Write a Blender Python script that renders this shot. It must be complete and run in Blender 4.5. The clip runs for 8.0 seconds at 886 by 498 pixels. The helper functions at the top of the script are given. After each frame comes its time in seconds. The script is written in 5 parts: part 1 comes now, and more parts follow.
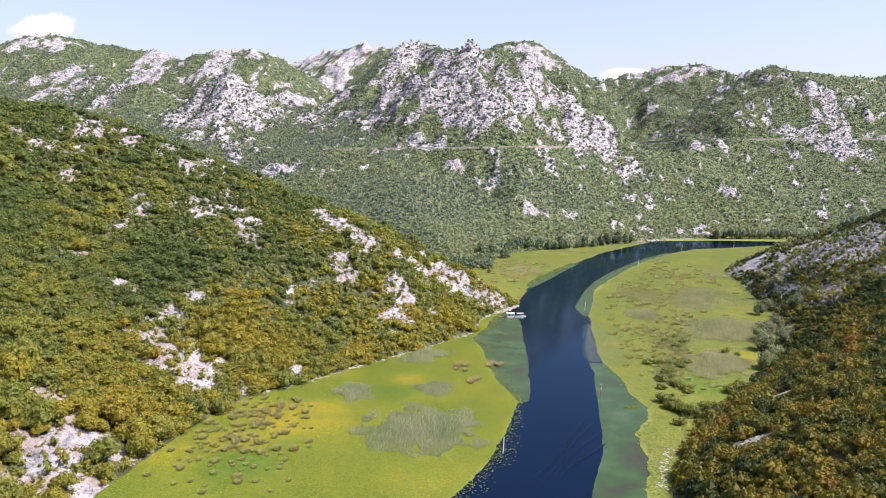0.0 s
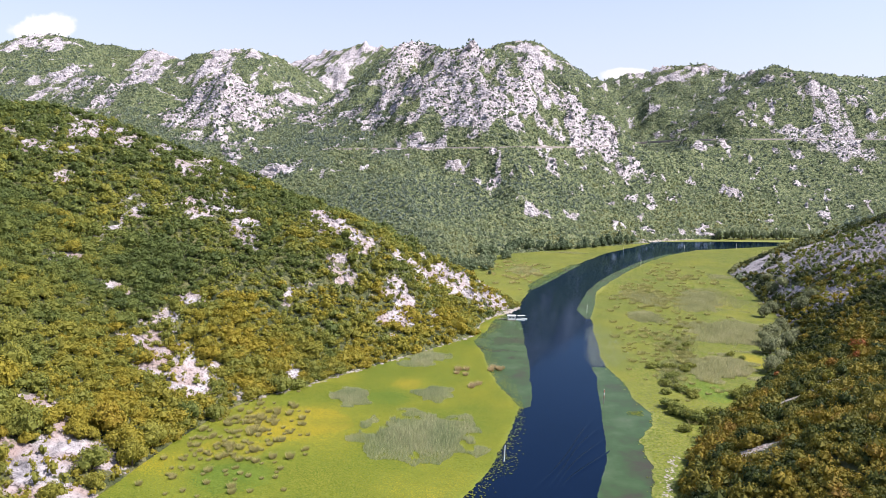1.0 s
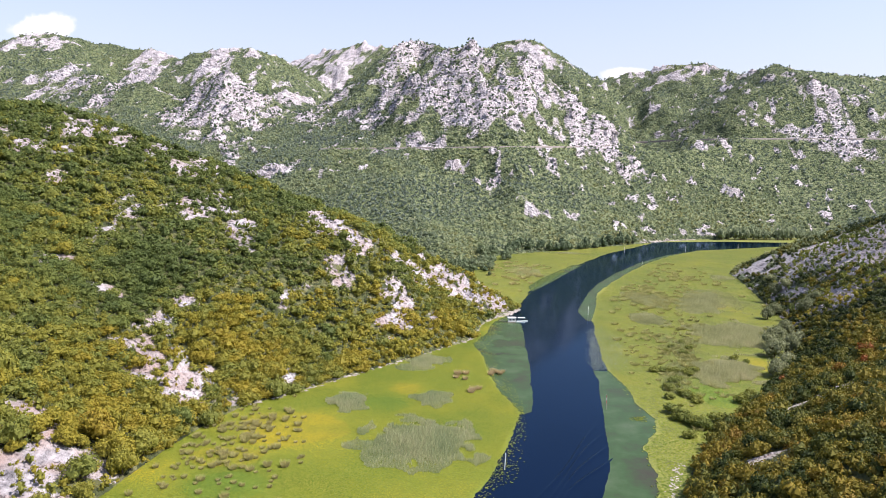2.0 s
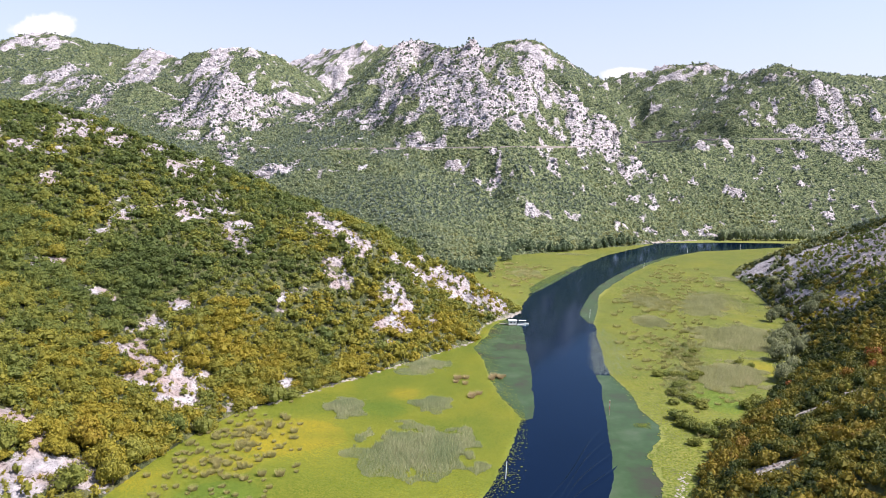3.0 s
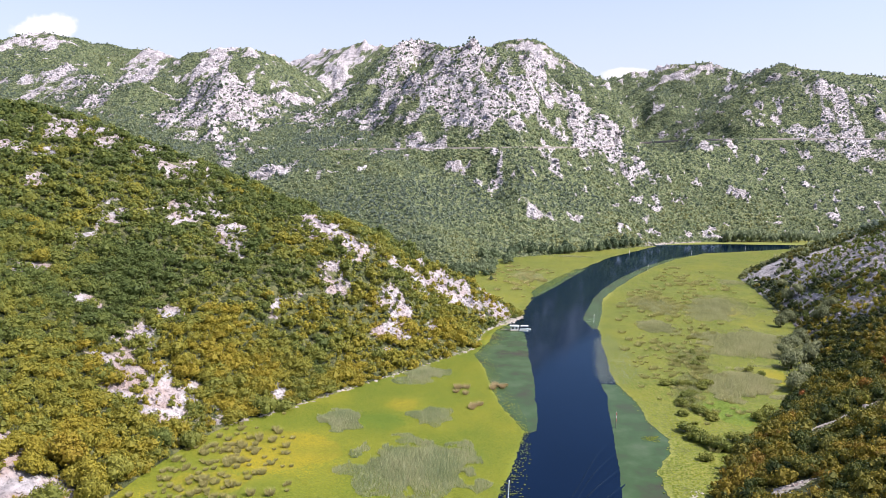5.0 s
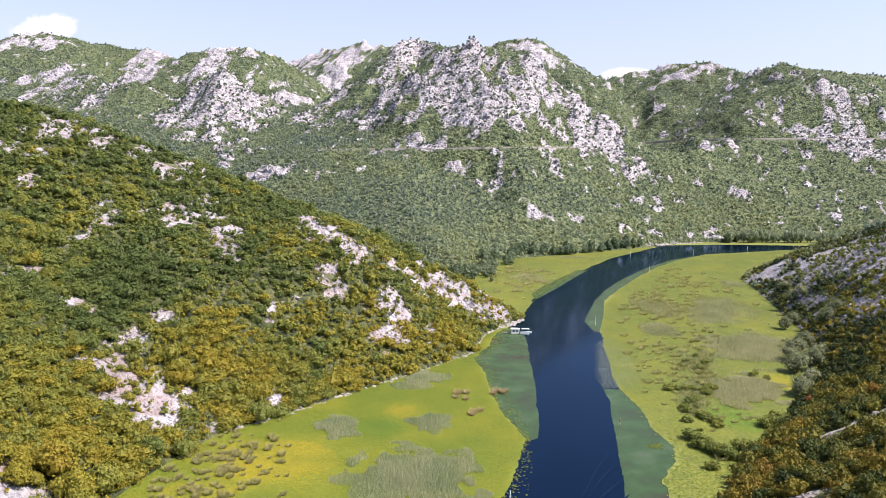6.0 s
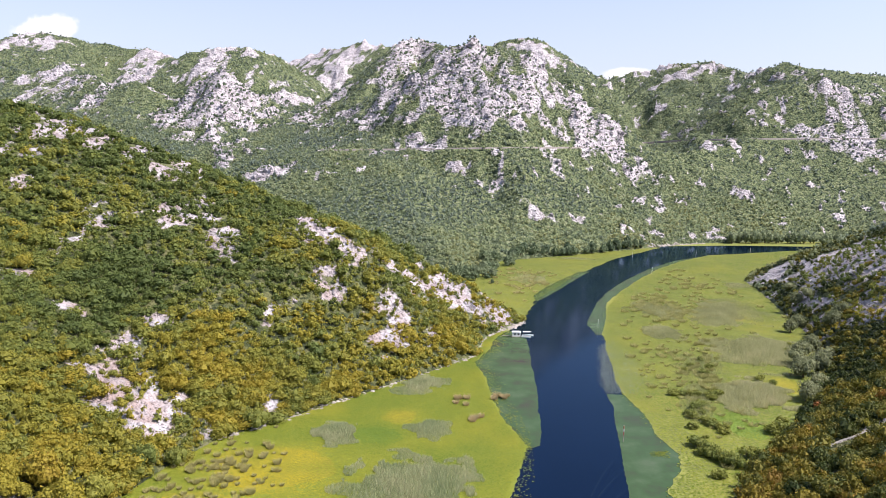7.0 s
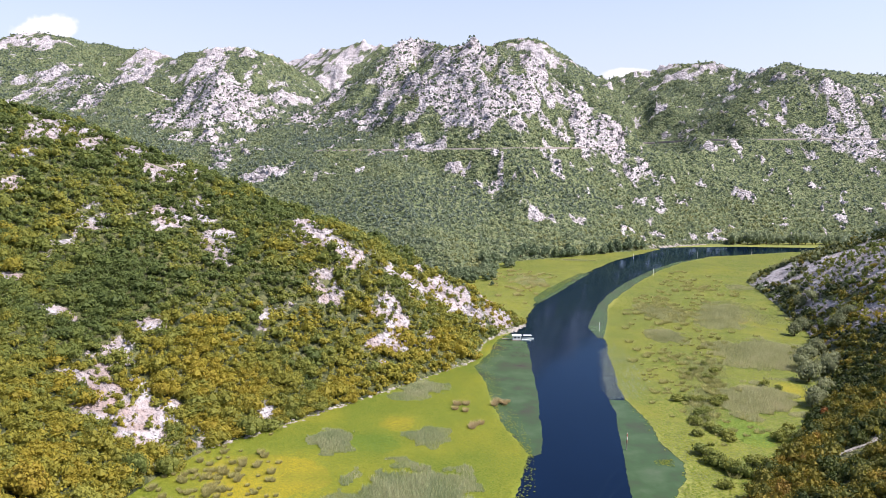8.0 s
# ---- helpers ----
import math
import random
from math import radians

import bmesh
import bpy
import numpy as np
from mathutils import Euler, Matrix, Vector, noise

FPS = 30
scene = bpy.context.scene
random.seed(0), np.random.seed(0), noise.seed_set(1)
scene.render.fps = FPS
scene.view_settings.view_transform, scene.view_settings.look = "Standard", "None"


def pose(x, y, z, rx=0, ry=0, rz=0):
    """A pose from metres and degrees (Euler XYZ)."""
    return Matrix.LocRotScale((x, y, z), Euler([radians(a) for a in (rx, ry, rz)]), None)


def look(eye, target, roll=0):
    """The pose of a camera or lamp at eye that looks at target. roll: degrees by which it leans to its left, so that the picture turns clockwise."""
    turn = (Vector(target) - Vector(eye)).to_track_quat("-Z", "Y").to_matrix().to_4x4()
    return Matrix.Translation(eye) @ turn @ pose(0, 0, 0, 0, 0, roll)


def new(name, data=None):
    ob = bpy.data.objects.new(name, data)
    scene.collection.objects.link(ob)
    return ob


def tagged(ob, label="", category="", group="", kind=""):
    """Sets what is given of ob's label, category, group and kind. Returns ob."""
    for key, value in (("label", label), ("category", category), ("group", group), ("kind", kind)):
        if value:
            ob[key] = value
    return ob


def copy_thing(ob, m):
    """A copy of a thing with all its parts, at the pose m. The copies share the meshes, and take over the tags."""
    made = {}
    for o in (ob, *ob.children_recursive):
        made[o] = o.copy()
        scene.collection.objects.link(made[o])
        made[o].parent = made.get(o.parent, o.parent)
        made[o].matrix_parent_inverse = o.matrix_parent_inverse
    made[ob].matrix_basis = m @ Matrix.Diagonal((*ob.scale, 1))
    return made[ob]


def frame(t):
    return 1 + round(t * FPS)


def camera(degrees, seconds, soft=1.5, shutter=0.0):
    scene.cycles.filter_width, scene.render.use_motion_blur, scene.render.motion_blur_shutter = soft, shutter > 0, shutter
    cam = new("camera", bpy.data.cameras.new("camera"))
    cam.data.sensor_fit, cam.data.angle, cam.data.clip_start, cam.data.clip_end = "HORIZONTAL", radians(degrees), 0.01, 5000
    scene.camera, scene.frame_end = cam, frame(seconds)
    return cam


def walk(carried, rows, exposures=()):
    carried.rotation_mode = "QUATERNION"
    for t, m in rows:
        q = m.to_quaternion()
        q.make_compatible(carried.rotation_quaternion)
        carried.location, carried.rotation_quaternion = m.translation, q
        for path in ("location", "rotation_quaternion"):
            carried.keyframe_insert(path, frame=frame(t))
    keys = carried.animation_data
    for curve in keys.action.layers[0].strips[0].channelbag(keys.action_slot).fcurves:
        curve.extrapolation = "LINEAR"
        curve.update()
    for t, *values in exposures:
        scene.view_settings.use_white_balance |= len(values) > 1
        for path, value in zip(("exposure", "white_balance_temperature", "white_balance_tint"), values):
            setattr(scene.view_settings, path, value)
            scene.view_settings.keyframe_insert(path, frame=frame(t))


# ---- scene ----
cam = camera(60.0, 8.0, soft=0.7)
PATH = [
    (0, (0.057, -1.496, 81.922), (-0.025, 0.487, 81.681), 1.4),
    (0.5, (0.137, 1.204, 81.973), (0.055, 3.188, 81.731), 1.3),
    (1, (0.156, 3.968, 82.024), (0.072, 5.952, 81.783), 1.4),
    (1.5, (0.096, 6.681, 82.081), (0.013, 8.664, 81.839), 1.4),
    (3, (0.109, 14.747, 82.373), (0.025, 16.731, 82.131), 1.4),
    (3.5, (0.135, 17.367, 82.416), (0.05, 19.35, 82.174), 1.4),
    (4, (0.158, 20.039, 82.452), (0.073, 22.023, 82.211), 1.4),
    (4.5, (0.166, 22.678, 82.493), (0.08, 24.661, 82.252), 1.4),
    (6, (0.192, 30.73, 82.866), (0.105, 32.713, 82.625), 1.3),
    (6.5, (0.203, 33.39, 82.942), (0.116, 35.374, 82.702), 1.3),
    (7, (0.215, 36.131, 83.038), (0.126, 38.115, 82.797), 1.3),
    (7.5, (0.224, 38.878, 83.126), (0.135, 40.862, 82.886), 1.3),
    (8, (0.156, 41.637, 83.186), (0.068, 43.621, 82.946), 1.3),
]
walk(cam, [(t, look(eye, target, roll)) for t, eye, target, roll in PATH])

# ---------------------------------------------------------------- sky and sun
SUN_ELEVATION, SUN_AZIMUTH = 51, -9  # degrees above the horizon; degrees from +x towards +y
world = bpy.data.worlds.new("sky")
scene.world = world
world.use_nodes = True
wn, wl = world.node_tree.nodes, world.node_tree.links
wn.clear()
sky = wn.new("ShaderNodeTexSky")
sky.sky_type, sky.sun_disc = "NISHITA", False
sky.sun_elevation, sky.sun_rotation = radians(SUN_ELEVATION), radians(90 - SUN_AZIMUTH)
sky.altitude, sky.air_density, sky.dust_density, sky.ozone_density = 100, 1.0, 1.6, 1.0
background = wn.new("ShaderNodeBackground")
background.inputs["Strength"].default_value = 0.112


def world_math(op, a, b=0.0, c=0.0):
    node = wn.new("ShaderNodeMath")
    node.operation = op
    for value, socket in zip((a, b, c), node.inputs):
        if isinstance(value, (int, float)):
            socket.default_value = value
        else:
            wl.new(value, socket)
    return node.outputs[0]


# two fair-weather clouds low over the mountains
way = wn.new("ShaderNodeTexCoord").outputs["Generated"]
axes = wn.new("ShaderNodeSeparateXYZ")
wl.new(way, axes.inputs[0])
ahead = world_math("MAXIMUM", axes.outputs[1], 0.05)
across, upward = world_math("DIVIDE", axes.outputs[0], ahead), world_math("DIVIDE", axes.outputs[2], ahead)
puffs = wn.new("ShaderNodeTexNoise")
puffs.inputs["Scale"].default_value, puffs.inputs["Detail"].default_value = 26, 5
wl.new(way, puffs.inputs["Vector"])
cover = 0.0
for cx, cz, half, tall in ((-0.567, 0.150, 0.046, 0.026), (0.183, 0.1045, 0.038, 0.012)):
    u = world_math("DIVIDE", world_math("SUBTRACT", across, cx), half)
    w = world_math("DIVIDE", world_math("SUBTRACT", upward, cz), tall)
    inner = world_math("SUBTRACT", 1.0, world_math("ADD", world_math("MULTIPLY", u, u), world_math("MULTIPLY", w, w)))
    lump = world_math("MULTIPLY_ADD", world_math("SUBTRACT", puffs.outputs["Fac"], 0.5), 3.2, inner)
    cover = world_math("MAXIMUM", cover, lump)
soft = wn.new("ShaderNodeMapRange")
soft.interpolation_type = "SMOOTHSTEP"
soft.inputs["From Min"].default_value, soft.inputs["From Max"].default_value = 0.0, 0.7
wl.new(cover, soft.inputs["Value"])
clouded = wn.new("ShaderNodeMix")
clouded.data_type = "RGBA"
clouded.inputs["B"].default_value = (5.6, 5.6, 5.8, 1)
wl.new(soft.outputs[0], clouded.inputs["Factor"])
hazy = wn.new("ShaderNodeMix")
hazy.data_type = "RGBA"
haze = wn.new("ShaderNodeMapRange")  # thick towards the horizon, clear overhead
haze.interpolation_type = "SMOOTHSTEP"
for key, value in (("From Min", 0.02), ("From Max", 0.42), ("To Min", 0.62), ("To Max", 0.12)):
    haze.inputs[key].default_value = value
wl.new(axes.outputs[2], haze.inputs["Value"])
wl.new(haze.outputs[0], hazy.inputs["Factor"])
hazy.inputs["B"].default_value = (3.5, 3.7, 4.3, 1)
wl.new(sky.outputs[0], hazy.inputs["A"])
wl.new([o for o in hazy.outputs if o.type == "RGBA"][0], clouded.inputs["A"])
wl.new([o for o in clouded.outputs if o.type == "RGBA"][0], background.inputs["Color"])
wl.new(background.outputs[0], wn.new("ShaderNodeOutputWorld").inputs["Surface"])

sun_data = bpy.data.lights.new("sun", "SUN")
sun_data.energy, sun_data.angle, sun_data.color = 5.0, radians(0.5), (1.0, 0.95, 0.87)
sun = new("sun", sun_data)
sun_way = Vector((math.cos(radians(SUN_ELEVATION)) * math.cos(radians(SUN_AZIMUTH)),
                  math.cos(radians(SUN_ELEVATION)) * math.sin(radians(SUN_AZIMUTH)), math.sin(radians(SUN_ELEVATION))))
sun.matrix_world = look(sun_way * 300, (0, 0, 0))
scene.view_settings.exposure = 0.96
scene.view_settings.use_white_balance = True
scene.view_settings.white_balance_temperature, scene.view_settings.white_balance_tint = 6380, 19

# ---------------------------------------------------------------- materials
def material(name, rough=0.9, spec=0.3):
    m = bpy.data.materials.new(name)
    m.use_nodes = True
    n, l = m.node_tree.nodes, m.node_tree.links
    shader = n["Principled BSDF"]
    shader.inputs["Roughness"].default_value = rough
    shader.inputs["Specular IOR Level"].default_value = spec
    return m, n, l, shader


def noise_node(n, l, size, detail=4, vector=None, rough=0.55):
    """Noise whose largest features are about that many metres."""
    node = n.new("ShaderNodeTexNoise")
    node.inputs["Scale"].default_value = 1.0 / size
    node.inputs["Detail"].default_value = detail
    node.inputs["Roughness"].default_value = rough
    l.new(vector, node.inputs["Vector"])
    return node.outputs["Fac"]


def ramp(n, l, fac, stops):
    node = n.new("ShaderNodeValToRGB")
    while len(node.color_ramp.elements) < len(stops):
        node.color_ramp.elements.new(0.5)
    for e, (at, colour) in zip(node.color_ramp.elements, stops):
        e.position, e.color = at, (*colour, 1)
    l.new(fac, node.inputs["Fac"])
    return node.outputs["Color"]


def mix(n, l, fac, a, b, kind="MIX"):
    node = n.new("ShaderNodeMix")
    node.data_type, node.blend_type = "RGBA", kind
    for value, socket in ((fac, node.inputs["Factor"]), (a, node.inputs["A"]), (b, node.inputs["B"])):
        if isinstance(value, (int, float)):
            socket.default_value = value
        elif isinstance(value, tuple):
            socket.default_value = (*value, 1)
        else:
            l.new(value, socket)
    return [o for o in node.outputs if o.type == "RGBA"][0]


def calc(n, l, op, a, b=0.0, c=0.0):
    node = n.new("ShaderNodeMath")
    node.operation = op
    for value, socket in zip((a, b, c), node.inputs):
        if isinstance(value, (int, float)):
            socket.default_value = value
        else:
            l.new(value, socket)
    return node.outputs[0]


def attribute(n, name):
    node = n.new("ShaderNodeAttribute")
    node.attribute_name = name
    return node.outputs["Fac"]


def position(n):
    return n.new("ShaderNodeNewGeometry").outputs["Position"]


def bump(n, l, shader, height, strength=0.5, distance=0.3):
    node = n.new("ShaderNodeBump")
    node.inputs["Strength"].default_value, node.inputs["Distance"].default_value = strength, distance
    l.new(height, node.inputs["Height"])
    l.new(node.outputs[0], shader.inputs["Normal"])


def plain(name, colour, rough=0.6, vary=0.25, size=0.4, metal=0.0):
    """A painted or natural surface with fine wear."""
    m, n, l, shader = material(name, rough)
    at = position(n)
    dark = tuple(c * (1 - vary) for c in colour)
    fac = noise_node(n, l, size, 6, at)
    l.new(ramp(n, l, fac, [(0.3, dark), (0.7, colour)]), shader.inputs["Base Color"])
    shader.inputs["Metallic"].default_value = metal
    bump(n, l, shader, fac, 0.2, 0.05)
    return m


def ground_material():
    """Limestone where the rock attribute is high, thin dry soil and grass elsewhere."""
    m, n, l, shader = material("limestone_and_soil", 0.95, 0.15)
    at = position(n)
    coarse, fine = noise_node(n, l, 9, 6, at), noise_node(n, l, 1.3, 6, at, 0.65)
    stretch = n.new("ShaderNodeMapping")
    stretch.inputs["Scale"].default_value = (0.35, 0.35, 1.2)
    l.new(at, stretch.inputs["Vector"])
    strata = noise_node(n, l, 2.6, 5, stretch.outputs[0], 0.7)
    rock = ramp(n, l, calc(n, l, "MULTIPLY_ADD", noise_node(n, l, 11, 5, at, 0.6), 0.5, calc(n, l, "MULTIPLY", strata, 0.5)), [(0.34, (0.095, 0.091, 0.099)), (0.42, (0.218, 0.209, 0.224)), (0.50, (0.352, 0.336, 0.352)), (0.62, (0.50, 0.478, 0.495))])
    place = n.new("ShaderNodeSeparateXYZ")
    l.new(at, place.inputs[0])
    low_hills = n.new("ShaderNodeMapRange")  # iron stains the low hills' stone; its fade with distance is painted haze
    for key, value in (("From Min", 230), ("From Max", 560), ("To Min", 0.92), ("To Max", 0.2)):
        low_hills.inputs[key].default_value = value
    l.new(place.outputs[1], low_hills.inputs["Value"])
    iron_unhazed = low_hills.outputs[0]
    rock = mix(n, l, calc(n, l, "MULTIPLY", ramp(n, l, coarse, [(0.38, (0, 0, 0)), (0.58, (1, 1, 1))]), iron_unhazed), rock, (0.30, 0.232, 0.214))
    scrub = n.new("ShaderNodeTexVoronoi")
    scrub.inputs["Scale"].default_value = 1 / 2.6
    scrub.inputs["Randomness"].default_value = 1.0
    l.new(at, scrub.inputs["Vector"])
    split = n.new("ShaderNodeSeparateColor")
    l.new(scrub.outputs["Color"], split.inputs[0])
    growth = calc(n, l, "MULTIPLY_ADD", split.outputs[0], 0.46, calc(n, l, "MULTIPLY", noise_node(n, l, 7, 5, at, 0.65), 0.54))
    soil = ramp(n, l, growth, [(0.30, (0.030, 0.038, 0.018)), (0.44, (0.058, 0.070, 0.029)), (0.56, (0.098, 0.106, 0.042)), (0.72, (0.12, 0.122, 0.055)), (0.92, (0.19, 0.17, 0.12))])
    soil = mix(n, l, calc(n, l, "SUBTRACT", 0.72, iron_unhazed), soil, mix(n, l, 1.0, soil, (1.30, 1.56, 2.0), "MULTIPLY"))  # soil paler and bluer with distance: haze put into its colour
    dome = calc(n, l, "SUBTRACT", 1.0, scrub.outputs["Distance"])
    edge = calc(n, l, "ADD", attribute(n, "rock"), calc(n, l, "MULTIPLY", calc(n, l, "SUBTRACT", fine, 0.5), 0.9))
    l.new(mix(n, l, ramp(n, l, edge, [(0.42, (0, 0, 0)), (0.56, (1, 1, 1))]), soil, rock), shader.inputs["Base Color"])
    relief = calc(n, l, "ADD", calc(n, l, "MULTIPLY", strata, 1.6), calc(n, l, "ADD", fine, calc(n, l, "MULTIPLY", noise_node(n, l, 11, 5, at, 0.6), 2.5)))
    bump(n, l, shader, calc(n, l, "ADD", calc(n, l, "MULTIPLY", dome, 1.2), relief), 1.0, 1.3)
    return m


def foliage_material(name, stops, vary=0.0, thin=0.42):
    """Leaves: the tone attribute names each plant's colour; single clumps vary a little."""
    m, n, l, shader = material(name, 0.7, 0.25)
    geometry = n.new("ShaderNodeNewGeometry")
    tone = calc(n, l, "ADD", attribute(n, "tone"), calc(n, l, "MULTIPLY", calc(n, l, "SUBTRACT", geometry.outputs["Random Per Island"], 0.5), 0.08))
    if vary:
        tone = calc(n, l, "ADD", tone, calc(n, l, "MULTIPLY", calc(n, l, "SUBTRACT", n.new("ShaderNodeObjectInfo").outputs["Random"], 0.5), vary))
    colour = ramp(n, l, tone, stops)
    bright = calc(n, l, "MULTIPLY_ADD", geometry.outputs["Random Per Island"], 0.24, 0.91)
    scaled = n.new("ShaderNodeVectorMath")
    scaled.operation = "SCALE"
    l.new(colour, scaled.inputs[0])
    l.new(bright, scaled.inputs["Scale"])
    l.new(scaled.outputs[0], shader.inputs["Base Color"])
    through_leaf = n.new("ShaderNodeBsdfTranslucent")
    l.new(scaled.outputs[0], through_leaf.inputs["Color"])
    both = n.new("ShaderNodeMixShader")
    both.inputs[0].default_value = thin
    l.new(shader.outputs[0], both.inputs[1])
    l.new(through_leaf.outputs[0], both.inputs[2])
    l.new(both.outputs[0], n["Material Output"].inputs["Surface"])
    return m


def water_material():
    """Deep blue water under a weak mirror that grows towards grazing angles."""
    m, n, l, shader = material("river_water", 0.5, 0.0)
    at = position(n)
    l.new(ramp(n, l, noise_node(n, l, 60, 3, at), [(0.35, (0.0010, 0.0042, 0.0145)), (0.65, (0.0016, 0.0058, 0.0195))]), shader.inputs["Base Color"])
    stretch = n.new("ShaderNodeMapping")
    stretch.inputs["Scale"].default_value = (1, 0.45, 1)
    stretch.inputs["Rotation"].default_value = (0, 0, 0.5)
    l.new(at, stretch.inputs["Vector"])
    ripple = n.new("ShaderNodeBump")
    ripple.inputs["Strength"].default_value, ripple.inputs["Distance"].default_value = 0.22, 0.1
    l.new(noise_node(n, l, 0.9, 3, stretch.outputs[0]), ripple.inputs["Height"])
    mirror = n.new("ShaderNodeBsdfGlossy")
    mirror.inputs["Color"].default_value = (0.28, 0.42, 0.55, 1)
    mirror.inputs["Roughness"].default_value = 0.08
    l.new(ripple.outputs[0], mirror.inputs["Normal"])
    grazing = n.new("ShaderNodeFresnel")
    grazing.inputs["IOR"].default_value = 1.33
    both = n.new("ShaderNodeMixShader")
    l.new(calc(n, l, "MULTIPLY", grazing.outputs[0], 1.0), both.inputs[0])
    l.new(shader.outputs[0], both.inputs[1])
    l.new(mirror.outputs[0], both.inputs[2])
    l.new(both.outputs[0], n["Material Output"].inputs["Surface"])
    return m


def mat_material(name, low, mid, high, yellow, grain=0.55):
    """Floating leaves and wet grass: fine speckle, broad drifts of colour."""
    m, n, l, shader = material(name, 0.75, 0.3)
    at = position(n)
    cells = n.new("ShaderNodeTexVoronoi")
    cells.inputs["Scale"].default_value = 1 / grain
    l.new(at, cells.inputs["Vector"])
    split = n.new("ShaderNodeSeparateColor")
    l.new(cells.outputs["Color"], split.inputs[0])
    drift, broad = noise_node(n, l, 7, 5, at, 0.6), noise_node(n, l, 34, 4, at)
    fac = calc(n, l, "MULTIPLY_ADD", split.outputs[0], 0.32, calc(n, l, "MULTIPLY", drift, 0.68))
    base = ramp(n, l, fac, [(0.25, low), (0.5, mid), (0.75, high)])
    l.new(mix(n, l, ramp(n, l, broad, [(0.48, (0, 0, 0)), (0.62, (1, 1, 1))]), base, mix(n, l, 0.55, base, yellow)), shader.inputs["Base Color"])
    bump(n, l, shader, calc(n, l, "ADD", split.outputs[1], cells.outputs["Distance"]), 0.5, 0.15)
    return m


def algae_material():
    """Weed just under the surface: dull green, with the gloss of the water over it."""
    m, n, l, shader = material("weed_under_water", 0.25, 0.08)
    shader.inputs["IOR"].default_value = 1.33
    at = position(n)
    fac = noise_node(n, l, 14, 6, at, 0.6)
    l.new(ramp(n, l, fac, [(0.30, (0.040, 0.034, 0.028)), (0.40, (0.036, 0.048, 0.026)), (0.50, (0.034, 0.064, 0.026)), (0.6, (0.046, 0.076, 0.036)), (0.72, (0.066, 0.088, 0.052))]), shader.inputs["Base Color"])
    bump(n, l, shader, noise_node(n, l, 1.2, 3, at), 0.08, 0.1)
    return m


GROUND = ground_material()
LEAF_STOPS = [(0.0, (0.086, 0.122, 0.036)), (0.20, (0.150, 0.180, 0.042)), (0.42, (0.220, 0.220, 0.038)), (0.60, (0.292, 0.248, 0.030)),
              (0.78, (0.23, 0.150, 0.024)), (0.9, (0.21, 0.085, 0.022)), (1.0, (0.27, 0.07, 0.025))]
LEAVES = foliage_material("leaves", LEAF_STOPS, 0.0, 0.5)
# mountain scrub, paler and bluer than LEAVES: haze put into the leaf colour
HAZED_LEAVES = foliage_material("hazed_mountain_leaves", [(0.0, (0.150, 0.190, 0.160)), (0.25, (0.208, 0.258, 0.184)), (0.5, (0.262, 0.300, 0.156)), (1.0, (0.33, 0.30, 0.11))], 0.0, 0.52)
# autumn browns, darkened below LEAVES so the colour holds part of the hill's shade
SHADE_LEAVES = foliage_material("shade_darkened_leaves", [(0.0, (0.018, 0.032, 0.012)), (0.25, (0.048, 0.068, 0.014)), (0.45, (0.130, 0.122, 0.017)), (0.62, (0.206, 0.162, 0.018)),
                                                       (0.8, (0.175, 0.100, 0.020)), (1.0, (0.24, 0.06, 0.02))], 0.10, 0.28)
GROVE = foliage_material("grove_leaves", [(0.0, (0.085, 0.125, 0.075)), (0.5, (0.150, 0.195, 0.105)), (1.0, (0.22, 0.26, 0.15))], 0.35, 0.5)
TREE_LEAVES = foliage_material("tree_leaves", LEAF_STOPS, 0.16)
WILLOW = foliage_material("willow_leaves", [(0.0, (0.13, 0.155, 0.08)), (0.5, (0.22, 0.24, 0.125)), (1.0, (0.31, 0.325, 0.18))], 0.3, 0.5)
DRY_REED = foliage_material("dry_reed_blades", [(0.0, (0.25, 0.265, 0.125)), (0.5, (0.37, 0.38, 0.195)), (1.0, (0.47, 0.43, 0.26))], 0.0, 0.5)
REED = foliage_material("reed_blades", [(0.0, (0.23, 0.285, 0.145)), (0.5, (0.36, 0.39, 0.215)), (1.0, (0.48, 0.45, 0.28))], 0.0, 0.5)
SEDGE = foliage_material("sedge_blades", [(0.0, (0.25, 0.26, 0.09)), (0.5, (0.37, 0.35, 0.14)), (1.0, (0.48, 0.38, 0.22))], 0.12, 0.45)
LILY_LEAF = foliage_material("lily_leaf", [(0.0, (0.09, 0.14, 0.014)), (0.35, (0.165, 0.192, 0.018)), (0.6, (0.24, 0.235, 0.024)), (0.8, (0.32, 0.275, 0.02)), (1.0, (0.38, 0.30, 0.016))])
# the sky's glare on wet lily leaves, painted as a pale bluish leaf colour
GLARE_LEAF = foliage_material("sky_glare_lily_leaf", [(0.0, (0.15, 0.19, 0.16)), (0.4, (0.22, 0.255, 0.22)), (0.7, (0.24, 0.26, 0.15)), (1.0, (0.25, 0.25, 0.1))])
BARK = plain("bark", (0.12, 0.09, 0.06), 0.9, 0.5, 0.3)
STONE = plain("limestone", (0.36, 0.33, 0.29), 0.95, 0.5, 1.2)
WATER = water_material()
LILY = mat_material("lily_water", (0.112, 0.150, 0.014), (0.142, 0.176, 0.017), (0.172, 0.198, 0.023), (0.20, 0.20, 0.016))
LILY_GOLD = mat_material("golden_lilies", (0.14, 0.145, 0.012), (0.20, 0.185, 0.014), (0.26, 0.225, 0.02), (0.28, 0.22, 0.012))
LILY_GREEN = mat_material("fresh_lilies", (0.062, 0.112, 0.012), (0.105, 0.165, 0.016), (0.14, 0.19, 0.024), (0.15, 0.18, 0.016))
